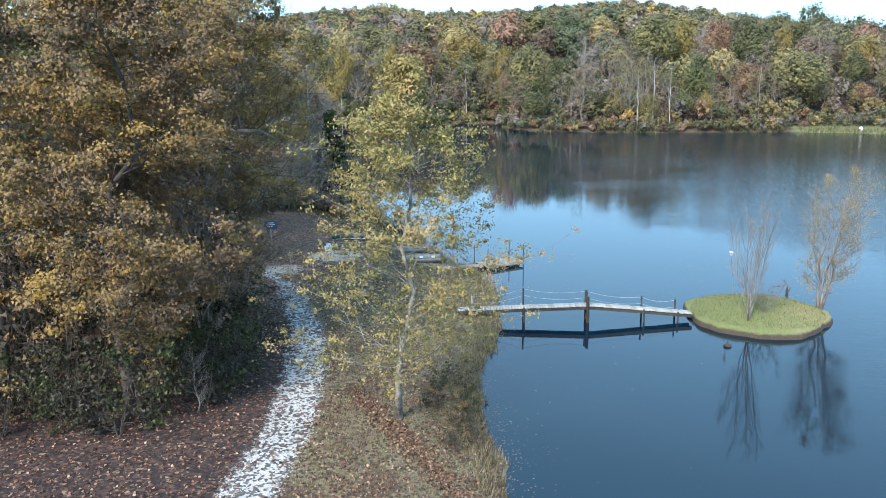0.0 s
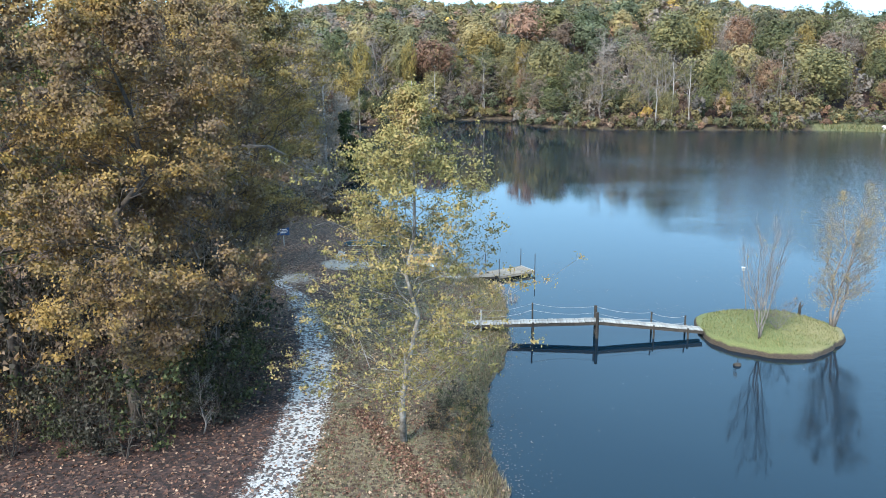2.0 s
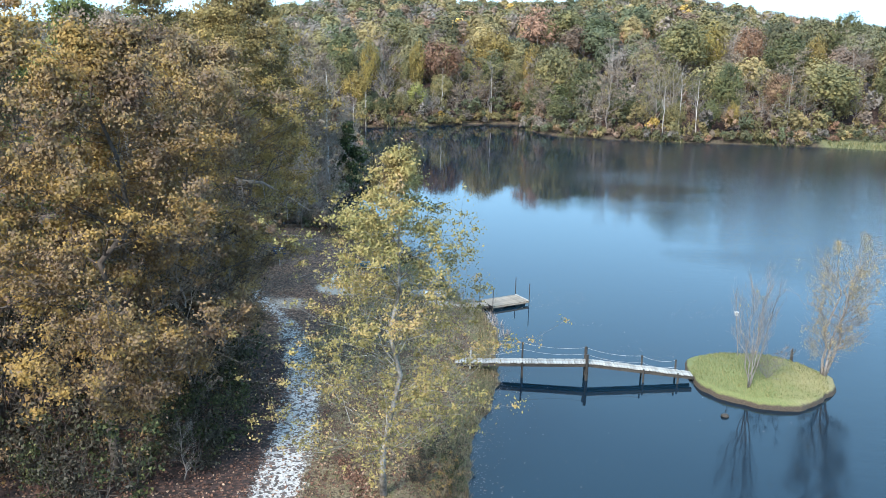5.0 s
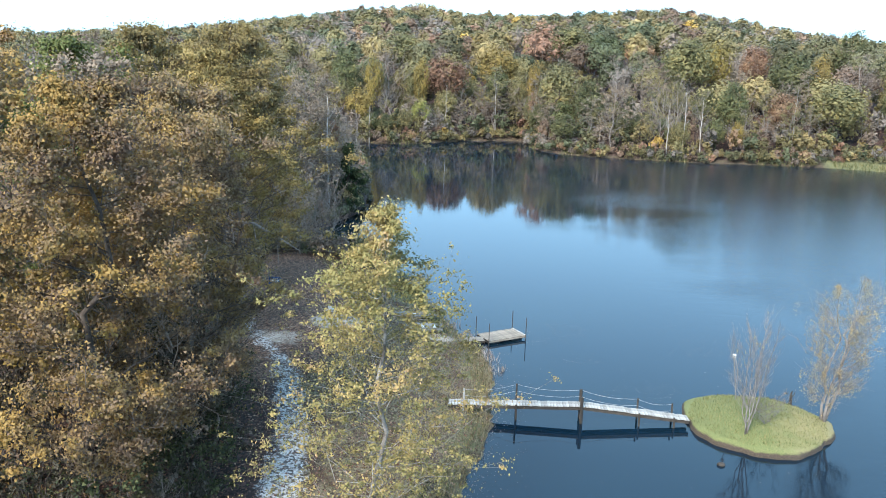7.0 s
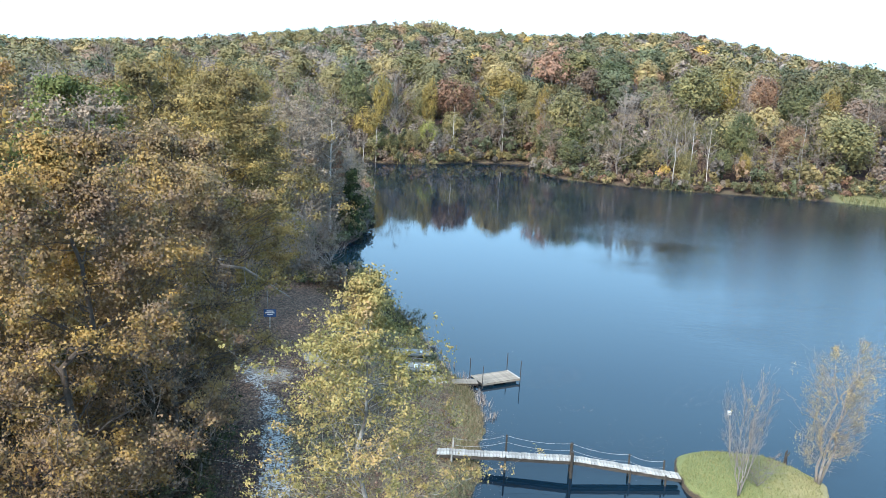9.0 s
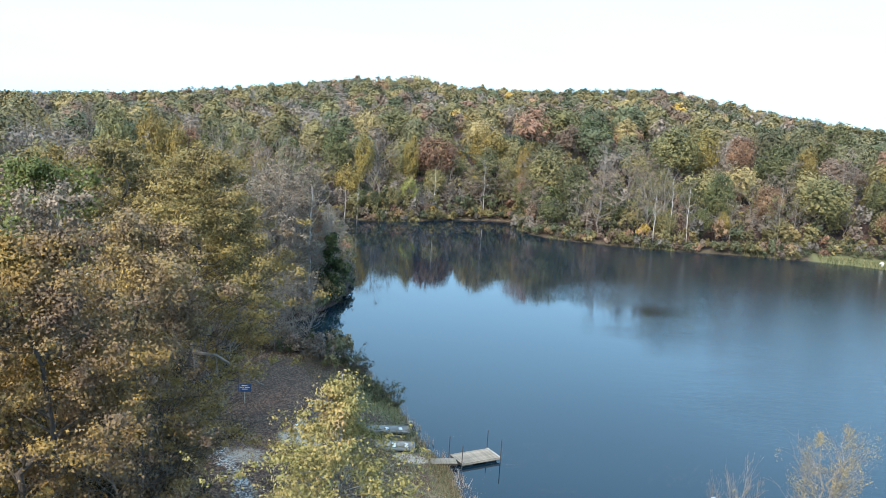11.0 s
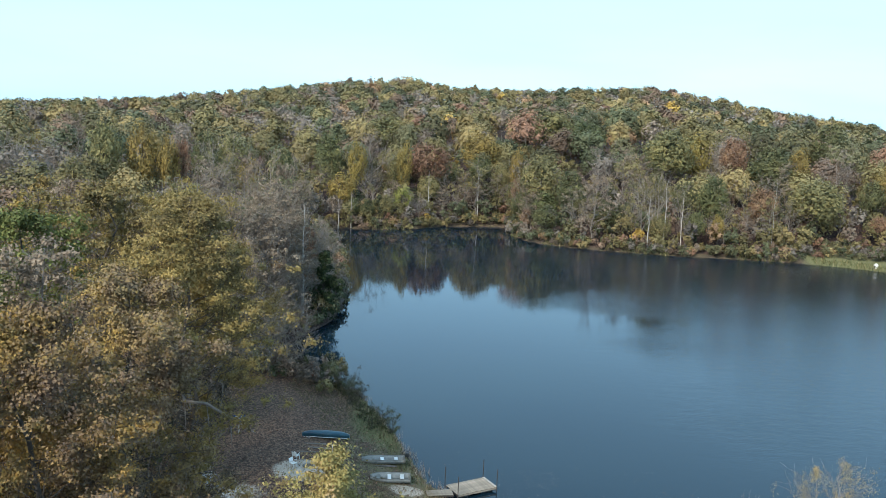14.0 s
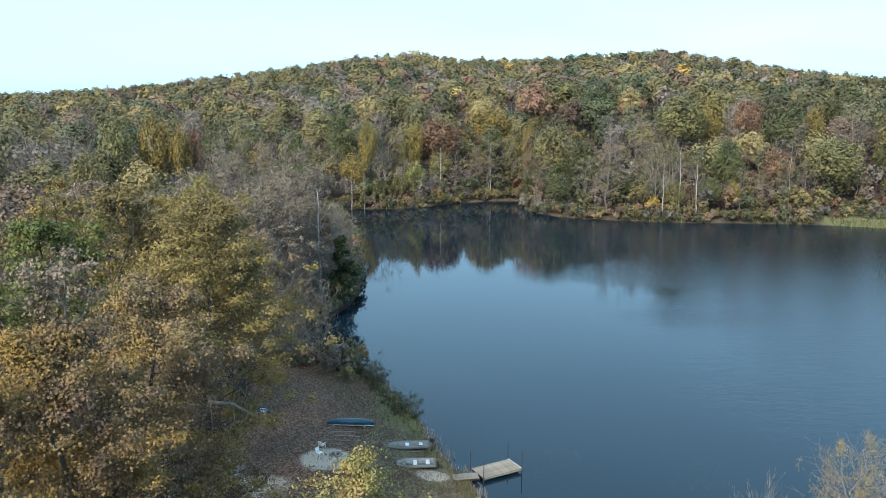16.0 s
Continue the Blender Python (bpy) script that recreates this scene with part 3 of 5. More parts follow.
for px, py, pz, D, ds in zip(WX, WY, WZ, wD, wd):
    n, s = (2200, 0.52) if D < 215 else (1500, 0.72) if D < 330 else (800, 1.02) if D < 450 else (330, 1.5)
    r, h = rng.uniform(5.0, 9.2), rng.uniform(14.5, 22.5)
    if ds < 58:
        h = h * 0.75
    elif D > 400:
        h = h * 0.88
    kind_ = rng.choice(len(TINTS), p=SHARE)
    t = TINTS[kind_] * rng.uniform(0.85, 1.6)
    if kind_ in (4, 5):
        if D < 450:
            bare.append(twigs_of(rng, 420 if D < 330 else 200, r * 0.85, h, 0.05 if D < 330 else 0.09) + (px, py, pz))
        n = n // 3
    elif D < 330:
        bare.append(twigs_of(rng, 12, r * 0.7, h, 0.09) + (px, py, pz))
    c, v, broad, tone = crown_cloud(rng, n, r, h)
    pts.append(c + (px, py, pz))
    outs.append(v)
    sizes.append(s * broad)
    tints.append(t * tone[:, None])
def gathered(name, places, label, category, radius, tall, n, size, share):
    """Many small crowns joined into one mesh."""
    p_, o_, t_, s_ = [], [], [], []
    for px, py, pz in places:
        c, v, broad, bough = crown_cloud(rng, n, rng.uniform(*radius), rng.uniform(*tall), lobes=7)
        p_.append(c * (1, 1, 1.15) + (px, py, pz - 0.4))
        o_.append(v)
        tone = TINTS[rng.choice(len(TINTS), p=share)] * rng.uniform(0.8, 1.5)
        t_.append(tone * bough[:, None])
        s_.append(size * broad)
    m = leaf_mesh(name, np.vstack(p_), np.concatenate(s_), rng, 0.1, 0.9, 0.2, np.vstack(t_), tri=True, outward=np.vstack(o_), loose=0.7)
    m.materials.append(L_WOOD)
    tagged(new(name, m), label, category, kind="stuff")


me = leaf_mesh("woodland", np.vstack(pts), np.concatenate(sizes), rng, 0.1, 0.9, 0.2, np.vstack(tints), tri=True, outward=np.vstack(outs), loose=0.24)
me.materials.append(L_WOOD)
tagged(new("woodland", me), "dense autumn woods of olive, gold and grey-brown crowns covering the hills", "forest", kind="stuff")
bare = np.vstack(bare)
me = bpy.data.meshes.new("woodland_twigs")
me.from_pydata(bare.tolist(), [], np.arange(len(bare)).reshape(-1, 3).tolist())
me.materials.append(TWIG_BARK)
tagged(new("woodland_twigs", me), "grey trunks and fine twigs of leafless trees in the woods", "forest", kind="stuff")

# ---- the sycamore on the bank ----
P_SYC = prof((0, 2.5), (0.08, 4.2), (0.18, 6.2), (0.3, 6.5), (0.45, 5.7), (0.65, 4.3), (0.85, 2.2), (1, 0.3))
tree("sycamore_tree", (-3.5, 39.3, height(-3.5, 39.3)), 11, 18.5, 0.17, P_SYC, PALE_BARK, L_SYC, 40000, 0.135,
     "tall young sycamore with pale trunk and sparse yellowing leaves", 0.3, first=0.12, limbs=90, rise=0.5, twigs=7, flat=0.1, low=1.6, clump=9, lean=(0.9, -1.6), limb_weight=0.13)

# ---- the wood on the bank ----
ROUND = lambda r: prof((0, r * 0.5), (0.25, r), (0.55, r * 1.05), (0.8, r * 0.75), (1, r * 0.15))
NEAR = [  # x, y, height, radius, leaves, how many, seed, lowest limbs
    (-17.3, 38.5, 22.5, 6.2, L_MIX, 60000, 21, 0.14), (-16.7, 48.0, 22.5, 5.6, L_MAUVE, 42000, 22, 0.12), (-16.6, 56.8, 26, 6.8, L_OLIVE, 46000, 23, 0.36),
    (-20.8, 66.5, 25.0, 6.4, L_OLIVE, 32000, 24, 0.4), (-23.6, 77.0, 21, 5.6, L_MIX, 21000, 25, 0.42), (-21.5, 48.5, 23.5, 5.6, L_TAN, 3000, 26, 0.2),
    (-25.0, 40.0, 23.5, 6.0, L_MIX, 19000, 27, 0.4), (-27.3, 55.5, 24.5, 6.2, L_FRESH, 13000, 28, 0.3), (-26.0, 63.0, 26, 6.0, L_OLIVE, 11000, 29, 0.3),
    (-30.0, 74.0, 23.6, 5.4, L_YELLOW, 8000, 30, 0.3), (-33.0, 49.0, 24.5, 6.5, L_GREEN, 10000, 31, 0.25), (-33.5, 68.5, 24.5, 5, L_YELLOW, 7000, 39, 0.3), (-36.0, 62.0, 25, 6.5, L_MIX, 8000, 32, 0.3),
    (-26.0, 90.0, 20, 6.0, L_TAN, 14000, 33, 0.25), (-37.0, 80.0, 24, 6.5, L_TAN, 7000, 34, 0.3), (-45.0, 70.0, 24, 6.5, L_MIX, 6000, 35, 0.3), (-36.0, 99.0, 20, 6, L_OLIVE, 6000, 36, 0.2),
    (-44.0, 90.0, 22, 6.2, L_GOLD, 5000, 37, 0.3), (-43.0, 108.0, 20, 6, L_TAN, 5000, 38, 0.2),
]
LOOKS = {L_MAUVE: "tall tree with dry mauve-brown and yellowing leaves", L_MIX: "tall tree with thinning brown and gold leaves", L_OLIVE: "tall tree with olive and yellow leaves", L_TAN: "tall half-bare tree with tan leaves",
         L_GREEN: "tall tree still green among the brown", L_FRESH: "tall tree with fresh green leaves", L_GOLD: "tall tree with dull golden leaves", L_YELLOW: "tall tree with bright golden yellow leaves"}
for tx_, ty_, h, r, leaf, n, seed, low in NEAR:
    t = tree("broadleaf_tree", (tx_, ty_, height(tx_, ty_)), seed, h, 0.3, ROUND(r), GREY_BARK if leaf is L_TAN else BARK, leaf, int(n * 2.3), 0.135 if n > 25000 else 0.19, tri=True, fine=n > 25000,
         label=LOOKS[leaf] + " on the bank", sigma=0.44, group="trees of the bank wood", first=low, limbs=66, rise=0.4, twigs=11, lean=(0.8, -0.4), flat=0.05, clump=170 if n > 20000 else 80, limb_weight=0.3, low=3.2)
    if seed == 23:      # a bleached limb hangs out over the clearing
        limb = [(0.2, -0.5, 13.2), (1.3, -2.8, 13.4), (2.8, -3.0, 13.4), (4.3, -3.0, 12.6), (5.9, -2.8, 11.6)]
        s = Shape().tube(limb, [0.16, 0.13, 0.1, 0.07, 0.03], 6)
        for a, b in ((2, (3.2, -3.6, 11.6)), (3, (4.6, -3.5, 10.9)), (3, (5.6, -3.6, 12.3)), (1, (1.6, -3.4, 11.9))):
            s.tube([limb[a], tuple(np.add(limb[a], b) / 2 + (0, 0, 0.25)), b], [0.06, 0.045, 0.015], 5, False)
        part("dead_limb", s, TWIG_BARK, t, "bleached bare limb")

# shrubs under the trees
rng = np.random.default_rng(41)
BUSH = prof((0, 1.0), (0.4, 1.5), (0.8, 1.2), (1, 0.3))
L_SHRUB = foliage("dull_shrub_leaves", [(0, (0.016, 0.015, 0.01)), (0.5, (0.038, 0.034, 0.023)), (0.8, (0.065, 0.058, 0.04)), (1, (0.14, 0.12, 0.095))])
L_DARK = foliage("dark_green_shrub_leaves", [(0, (0.018, 0.023, 0.011)), (0.6, (0.05, 0.058, 0.024)), (1, (0.115, 0.118, 0.045))])
SHRUBS = [tree("shrub", (0, 0, -50), 500 + i, 3.0, 0.07, BUSH, BARK, lf, n, 0.14, lab, 0.34, first=0.05, limbs=16, rise=0.6, twigs=3, stems=4, spread=0.9, low=0.05, category="shrub", group="undergrowth", tri=True, fine=False)
          for i, (lf, n, lab) in enumerate([(L_SHRUB, 950, "tangled grey-brown shrub under the trees"), (L_DARK, 950, "dark green shrub under the trees"),
                                            (L_SHRUB, 600, "thin twiggy brown shrub under the trees"), (L_MIX, 800, "shrub with dull gold and brown leaves")])]


def spread(models, line, step, jitter, size, back=(0,), pick=None, taller=(0.85, 1.2)):
    """Copies of the models along a line, in one or more rows behind it (away from the water)."""
    L = curve(line, False, 8)
    run = np.r_[0, np.cumsum(np.hypot(*np.diff(L, axis=0).T))]
    for bx, by in back:
        s = rng.uniform(0, step)
        while s < run[-1]:
            px = float(np.interp(s, run, L[:, 0]) + bx + rng.uniform(-jitter, jitter))
            py = float(np.interp(s, run, L[:, 1]) + by + rng.uniform(-jitter, jitter))
            k = int(rng.choice(len(models), p=pick))
            if shore_distance(np.array([px]), np.array([py]))[0] > 0.2:
                t = copy_thing(models[k], pose(px, py, height(px, py) - 0.03, 0, 0, rng.uniform(0, 360)))
                sc = rng.uniform(*size)
                t.scale = (sc, sc, sc * rng.uniform(*taller))
            s += step * rng.uniform(0.7, 1.3)


def drop_models(models):
    for t in models:
        for o in list(t.children):
            bpy.data.objects.remove(o)
        bpy.data.objects.remove(t)


spread(SHRUBS, [(-33, 34), (-21, 35.5), (-15, 37.5), (-13.8, 43), (-14.8, 50), (-18, 57), (-22, 63)], 1.8, 0.8, (0.75, 1.4), [(0, 0), (-2.2, 2.0)], [0.4, 0.25, 0.2, 0.15])
spread(SHRUBS, [(-33, 38), (-24, 39.5), (-19, 43), (-18.5, 50), (-22, 58)], 2.3, 0.9, (1.4, 2.1), [(0, 0), (-3.5, 3.5), (-8, 9)], [0.35, 0.3, 0.15, 0.2], (0.9, 1.3))
spread(SHRUBS, [(-37, 43), (-31, 49), (-27.5, 57), (-30, 66)], 2.3, 0.9, (1.4, 2.1), [(0, 0), (-3, 2)], [0.35, 0.3, 0.15, 0.2], (0.9, 1.3))
spread(SHRUBS, [(-25, 71), (-25.5, 82), (-27, 96), (-30, 103)], 2.4, 1.0, (0.8, 1.4), [(0, 0), (-4, 1)], [0.4, 0.2, 0.3, 0.1])
spread(SHRUBS, [(-9.8, 97.5), (-12.5, 101), (-16, 103.5), (-21, 105)], 1.3, 0.5, (0.45, 0.85), [(0, 0), (-1.2, -1.2)], [0.2, 0.6, 0.2, 0.0])

spread(SHRUBS, [(-5.4, 86), (-7.6, 91), (-9.9, 96.5), (-12, 99.5)], 1.2, 0.5, (0.35, 0.65), [(-0.4, 0), (-1.9, -0.6)], [0.15, 0.8, 0.05, 0.0])
spread(SHRUBS, [(0.8, 36), (0.3, 39.5), (-0.3, 43), (-0.6, 46)], 1.2, 0.5, (0.25, 0.5), [(0, 0), (-1.3, 0)], [0.45, 0.1, 0.2, 0.25])

# ---- bare grey trees and an evergreen on the far side of the inlet ----
BARE = [tree("bare_tree", (0, 0, -50), 600 + i, 13, 0.14, prof((0, 1.5), (0.3, 3.0), (0.7, 2.6), (1, 0.4)), TWIG_BARK, L_TAN, n, 0.2, "leafless grey tree with fine twigs by the water", 0.35,
             first=0.12, limbs=34, rise=1.0, twigs=8, wander=0.03, group="bare trees by the inlet", tri=True, fine=False) for i, n in enumerate((350, 120, 600))]
spread(BARE, [(-29, 113.5), (-28, 118), (-26.5, 126), (-25.5, 133), (-26, 143), (-28.5, 156)], 2.6, 1.0, (0.6, 1.05), [(0, 0), (-3.5, 1), (-8, 2)])
spread(BARE, [(-13.6, 37.6), (-14.2, 40.5)], 2.6, 0.4, (0.28, 0.36), [(0, 0)])
spread(BARE, [(-15.5, 44), (-16, 52)], 4.0, 0.7, (0.7, 0.95), [(0, 0)])
spread(BARE, [(-21, 70), (-24, 80), (-26, 92)], 5.0, 1.0, (0.6, 0.9), [(0, 0)])
spread(BARE, [(-18.5, 103), (-21, 103.5), (-26, 104), (-31, 104)], 1.7, 0.7, (0.55, 0.85), [(0, 0), (-1, -2.5)])
spread(BARE, [(-31, 112), (-27, 116.5), (-24.6, 124)], 1.5, 0.4, (0.4, 0.75), [(0, 0)])
spread(BARE, [(-36, 108), (-30, 113), (-28, 122), (-29, 132)], 6.0, 1.0, (1.3, 1.7), [(0, 0)])
TALL = [tree("bare_tree", (0, 0, -50), 620 + i, 20, 0.17, prof((0, 2.0), (0.3, 3.6), (0.7, 3.2), (1, 0.5)), GREY_BARK, L_TAN, 4200, 0.25, "tall grey-brown tree with a haze of fine twigs", 0.5,
             first=0.2, limbs=44, rise=1.0, twigs=7, wander=0.03, group="bare trees by the inlet", clump=14, tri=True, fine=False) for i in range(2)]
spread(TALL, [(-33, 112), (-28.5, 119), (-27.5, 128), (-29, 140)], 5.0, 1.0, (0.8, 1.05), [(0, 0), (-4, 2)])
P_FIR = prof((0, 3.0), (0.15, 3.4), (0.5, 2.4), (0.85, 0.9), (1, 0.1))
L_FIR = foliage("evergreen_needles", [(0, (0.012, 0.022, 0.01)), (0.6, (0.03, 0.048, 0.018)), (1, (0.075, 0.09, 0.03))])
tree("evergreen_tree", (-23.6, 131, height(-23.6, 131) + 0.1), 640, 11.5, 0.2, P_FIR, BARK, L_FIR, 6500, 0.36, "dark evergreen leaning over the water's edge", 0.35, first=0.06, limbs=60, rise=-0.1, twigs=6, lean=(1.2, -0.5), droop=0.3)
tree("rust_tree", (-27, 134.5, height(-27, 134.5)), 641, 14, 0.18, ROUND(2.6), BARK, L_RUST, 1600, 0.34, "slim rust-coloured tree behind the evergreen", 0.4, first=0.4, limbs=30, rise=0.6, twigs=5)
DEAD = surface("bleached_dead_wood", [(0.3, (0.25, 0.225, 0.2)), (0.7, (0.45, 0.42, 0.385))], 2.5, 0.9)


def snag(place, seed, h, r, label, limbs=9, reach=2.5):
    shape, _, _ = skeleton_tree(seed, h, r, prof((0, reach), (0.6, reach), (1, reach * 0.4)), first=0.45, limbs=limbs, rise=0.7, twigs=2, wander=0.006)
    part("trunk", shape.mesh("trunk", True), DEAD, thing("dead_tree", pose(*place), label, "dead tree", "bleached dead trees"))


snag((-25.6, 127.5, height(-25.6, 127.5)), 650, 19, 0.3, "tall bleached dead tree with bare side limbs", 9, 4.0)
for i, (sx, sy, h) in enumerate([(45.1, 228.3, 15), (49.6, 229.5, 19), (54.5, 231, 16), (80.6, 236, 19), (-43, 243.6, 9), (-39.5, 245, 10.5), (-18, 262, 16), (-2.5, 269, 17)]):
    snag((sx, sy, height(sx, sy)), 660 + i, h, 0.19, "bleached dead trunk standing at the water's edge", 9, 3.0)

# ---- trees along the far shore and the west bank ----
rng = np.random.default_rng(77)
L_SHORE = foliage("dull_olive_leaves", [(0, (0.0715, 0.0702, 0.0382)), (0.4, (0.156, 0.143, 0.071)), (0.75, (0.234, 0.202, 0.0901)), (1, (0.325, 0.26, 0.109))], patches=0.3)
L_LIME = foliage("yellow_green_shore_leaves", [(0, (0.132, 0.143, 0.0385)), (0.5, (0.231, 0.242, 0.066)), (1, (0.352, 0.341, 0.11))], patches=0.3)
KINDS = {name: tree("shore_tree", (0, 0, -50), 300 + i, 17, 0.22, ROUND(5.6), bark, leaf, n, sz, lab, 0.7, clump=26, cloud=cl, group="trees along the shore", first=0.16, limbs=li, rise=ri, twigs=tw, flat=0.1, tri=True, fine=False)
         for i, (name, leaf, bark, n, sz, cl, li, ri, tw, lab) in enumerate([
             ("olive", L_SHORE, BARK, 3300, 0.46, 5.6, 12, 0.5, 1, "olive-green broadleaf tree on the lake shore"), ("green", L_GREEN, BARK, 3300, 0.46, 5.6, 12, 0.5, 1, "dense green broadleaf tree on the lake shore"),
             ("gold", L_YELLOW, BARK, 2900, 0.44, 5.6, 14, 0.5, 1, "golden autumn tree on the lake shore"), ("rust", L_RUST, BARK, 2900, 0.44, 5.6, 14, 0.5, 1, "rust-red autumn tree on the lake shore"),
             ("tan", L_TAN, GREY_BARK, 1700, 0.34, 0, 26, 0.7, 5, "tan-brown half-bare tree on the lake shore"), ("grey", L_TAN, TWIG_BARK, 300, 0.26, 0, 36, 1.1, 9, "grey nearly leafless tree with fine twigs on the lake shore"),
             ("thin", L_SHORE, GREY_BARK, 1900, 0.36, 0, 26, 0.6, 5, "thin olive tree on the lake shore"), ("lime", L_LIME, BARK, 1500, 0.42, 5.0, 14, 0.5, 1, "yellow-green young tree on the lake shore")])}
MODELS = [KINDS[n] for n in ("olive", "green", "gold", "rust", "tan", "grey", "thin")]
FAR_ROW = [(-60, 240), (-44, 248), (-28, 253), (-12, 267), (8, 274), (15, 251), (26, 240), (48, 233), (78, 233), (100, 241), (128, 230)]
for kind_, px, py, h, r in PLACED:
    t = copy_thing(KINDS[kind_], pose(px, py, height(px, py) - 0.1, 0, 0, px * 37 % 360))
    t.scale = (r / 5.6, r / 5.6, h / 17)
spread(MODELS, FAR_ROW, 7.5, 2.0, (0.45, 0.75), [(0, 0)], [0.12, 0.1, 0.03, 0.02, 0.25, 0.34, 0.14])
spread(MODELS, FAR_ROW, 9.5, 2.2, (0.65, 0.95), [(0, 9), (0, 19)], [0.22, 0.15, 0.04, 0.03, 0.22, 0.2, 0.14])
spread(MODELS, [(-33, 117), (-33, 135), (-37, 160), (-45, 195), (-58, 236)], 7.5, 1.8, (0.6, 1.0), [(0, 0), (-8, 1), (-18, 3)], [0.14, 0.08, 0.03, 0.03, 0.28, 0.32, 0.12])


def along(line, step, jitter, back):
    L = curve(line, False, 8)
    run = np.r_[0, np.cumsum(np.hypot(*np.diff(L, axis=0).T))]
    out = []
    for bx, by in back:
        q = np.arange(0, run[-1], step)
        px = np.interp(q, run, L[:, 0]) + bx + rng.uniform(-jitter, jitter, len(q))
        py = np.interp(q, run, L[:, 1]) + by + rng.uniform(-jitter, jitter, len(q))
        ok = shore_distance(px, py) > -0.3
        out.append(np.c_[px, py, height(px, py)][ok])
    return np.vstack(out)


BRUSH = np.array([0.24, 0.2, 0.14, 0.08, 0.1, 0.08, 0.03, 0.1, 0.01, 0.02])
far_edge = along([(-50, 241), (-44, 241.5), (-28, 246.5), (-12, 260.5), (6, 267), (9.8, 246), (19.5, 232.5), (44, 225.5), (78, 224.5), (86, 222)], 1.9, 0.9, [(0, 0), (0, 2.4), (0, 5.5)])
far_edge = np.vstack([far_edge, along([(80, 232), (94, 229), (106, 225), (120, 217)], 1.9, 0.9, [(0, 0), (1, 2.5), (2, 5.5), (3, 9)])])
gathered("shore_brush", far_edge, "low mixed brush crowding the far shore", "brush", (1.0, 2.3), (1.6, 4.2), 130, 0.42, BRUSH)
mid_slope = along(FAR_ROW, 4.6, 2.0, [(0, -2), (0, 4), (0, 11), (0, 19), (0, 28), (0, 38), (0, 48), (0, 58), (0, 68), (0, 80)])
gathered("slope_brush", mid_slope, "young trees and brush under the far trees", "brush", (2.2, 3.8), (4.5, 9.0), 230, 0.6, BRUSH)
west_edge = along([(-25, 117), (-24.2, 126), (-22.8, 141), (-27.6, 168), (-36.6, 205), (-46.5, 238)], 1.7, 0.8, [(0, 0), (-2.5, 0), (-6, 0)])
gathered("west_brush", west_edge, "tangled brush overhanging the west bank", "brush", (1.0, 2.2), (1.8, 5.0), 150, 0.36, BRUSH)
inlet_edge = along([(-13.5, 100.5), (-18, 103.8), (-24, 105), (-32, 105)], 1.3, 0.6, [(0, 0), (-1.0, -2.2), (-2, -4.5)])
gathered("inlet_brush", inlet_edge, "grey-brown brush along the inlet", "brush", (0.8, 1.7), (1.5, 4.0), 260, 0.24, np.array([0.1, 0.12, 0.1, 0.02, 0.28, 0.28, 0.04, 0.06, 0.0, 0.0]))
drop_models(SHRUBS + BARE + TALL + list(KINDS.values()))

# ---- wood, metal and paint of the built things ----
PLANK = surface("weathered_grey_boards", [(0.3, (0.2, 0.185, 0.165)), (0.7, (0.4, 0.385, 0.355))], 2.0, 0.9, fine=22, vary=0.45)
TAN_PLANK = surface("tan_dock_boards", [(0.3, (0.155, 0.13, 0.102)), (0.7, (0.285, 0.247, 0.2))], 2.0, 0.9, fine=22, vary=0.3)
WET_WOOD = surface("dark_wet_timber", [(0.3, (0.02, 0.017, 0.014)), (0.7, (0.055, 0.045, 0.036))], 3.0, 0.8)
ROPE = surface("grey_rope", [(0.3, (0.25, 0.25, 0.25)), (0.7, (0.42, 0.42, 0.42))], 8.0, 0.9)
WHITE = surface("white_paint", [(0.3, (0.6, 0.6, 0.58)), (0.7, (0.74, 0.74, 0.73))], 3.0, 0.5)
ALU = surface("dull_aluminium", [(0.3, (0.17, 0.17, 0.16)), (0.7, (0.28, 0.28, 0.265))], 2.0, 0.6, 0.2)
ALU_IN = surface("grey_boat_paint", [(0.3, (0.11, 0.11, 0.1)), (0.7, (0.2, 0.195, 0.175))], 2.0, 0.6)
BLACK = surface("black_plastic", [(0.3, (0.015, 0.015, 0.016)), (0.7, (0.03, 0.03, 0.032))], 4.0, 0.4)
CANOE = surface("teal_canoe_hull", [(0.3, (0.01, 0.045, 0.07)), (0.7, (0.02, 0.08, 0.115))], 2.0, 0.35)
CANOE_DARK = surface("dark_canoe_side", [(0.3, (0.012, 0.02, 0.03)), (0.7, (0.025, 0.035, 0.05))], 2.0, 0.4)
BLUE = surface("blue_sign_paint", [(0.3, (0.012, 0.04, 0.12)), (0.7, (0.022, 0.065, 0.18))], 3.0, 0.5)
STONE = surface("grey_stones", [(0.3, (0.13, 0.12, 0.11)), (0.7, (0.32, 0.3, 0.28))], 3.0, 0.9)
IRON = surface("dark_iron_pole", [(0.3, (0.025, 0.022, 0.02)), (0.7, (0.06, 0.05, 0.045))], 4.0, 0.6)

# ---- footbridge ----
bridge = thing("footbridge", pose(0, 0, 0), "weathered plank footbridge with rope rails on timber posts", "bridge")
DECK = [Vector((-0.9, 58.15, 0.95)), Vector((9.0, 58.4, 1.26)), Vector((16.5, 58.6, 0.6))]


def deck_at(px):
    a, b = (DECK[0], DECK[1]) if px < DECK[1].x else (DECK[1], DECK[2])
    return a.lerp(b, (px - a.x) / (b.x - a.x))


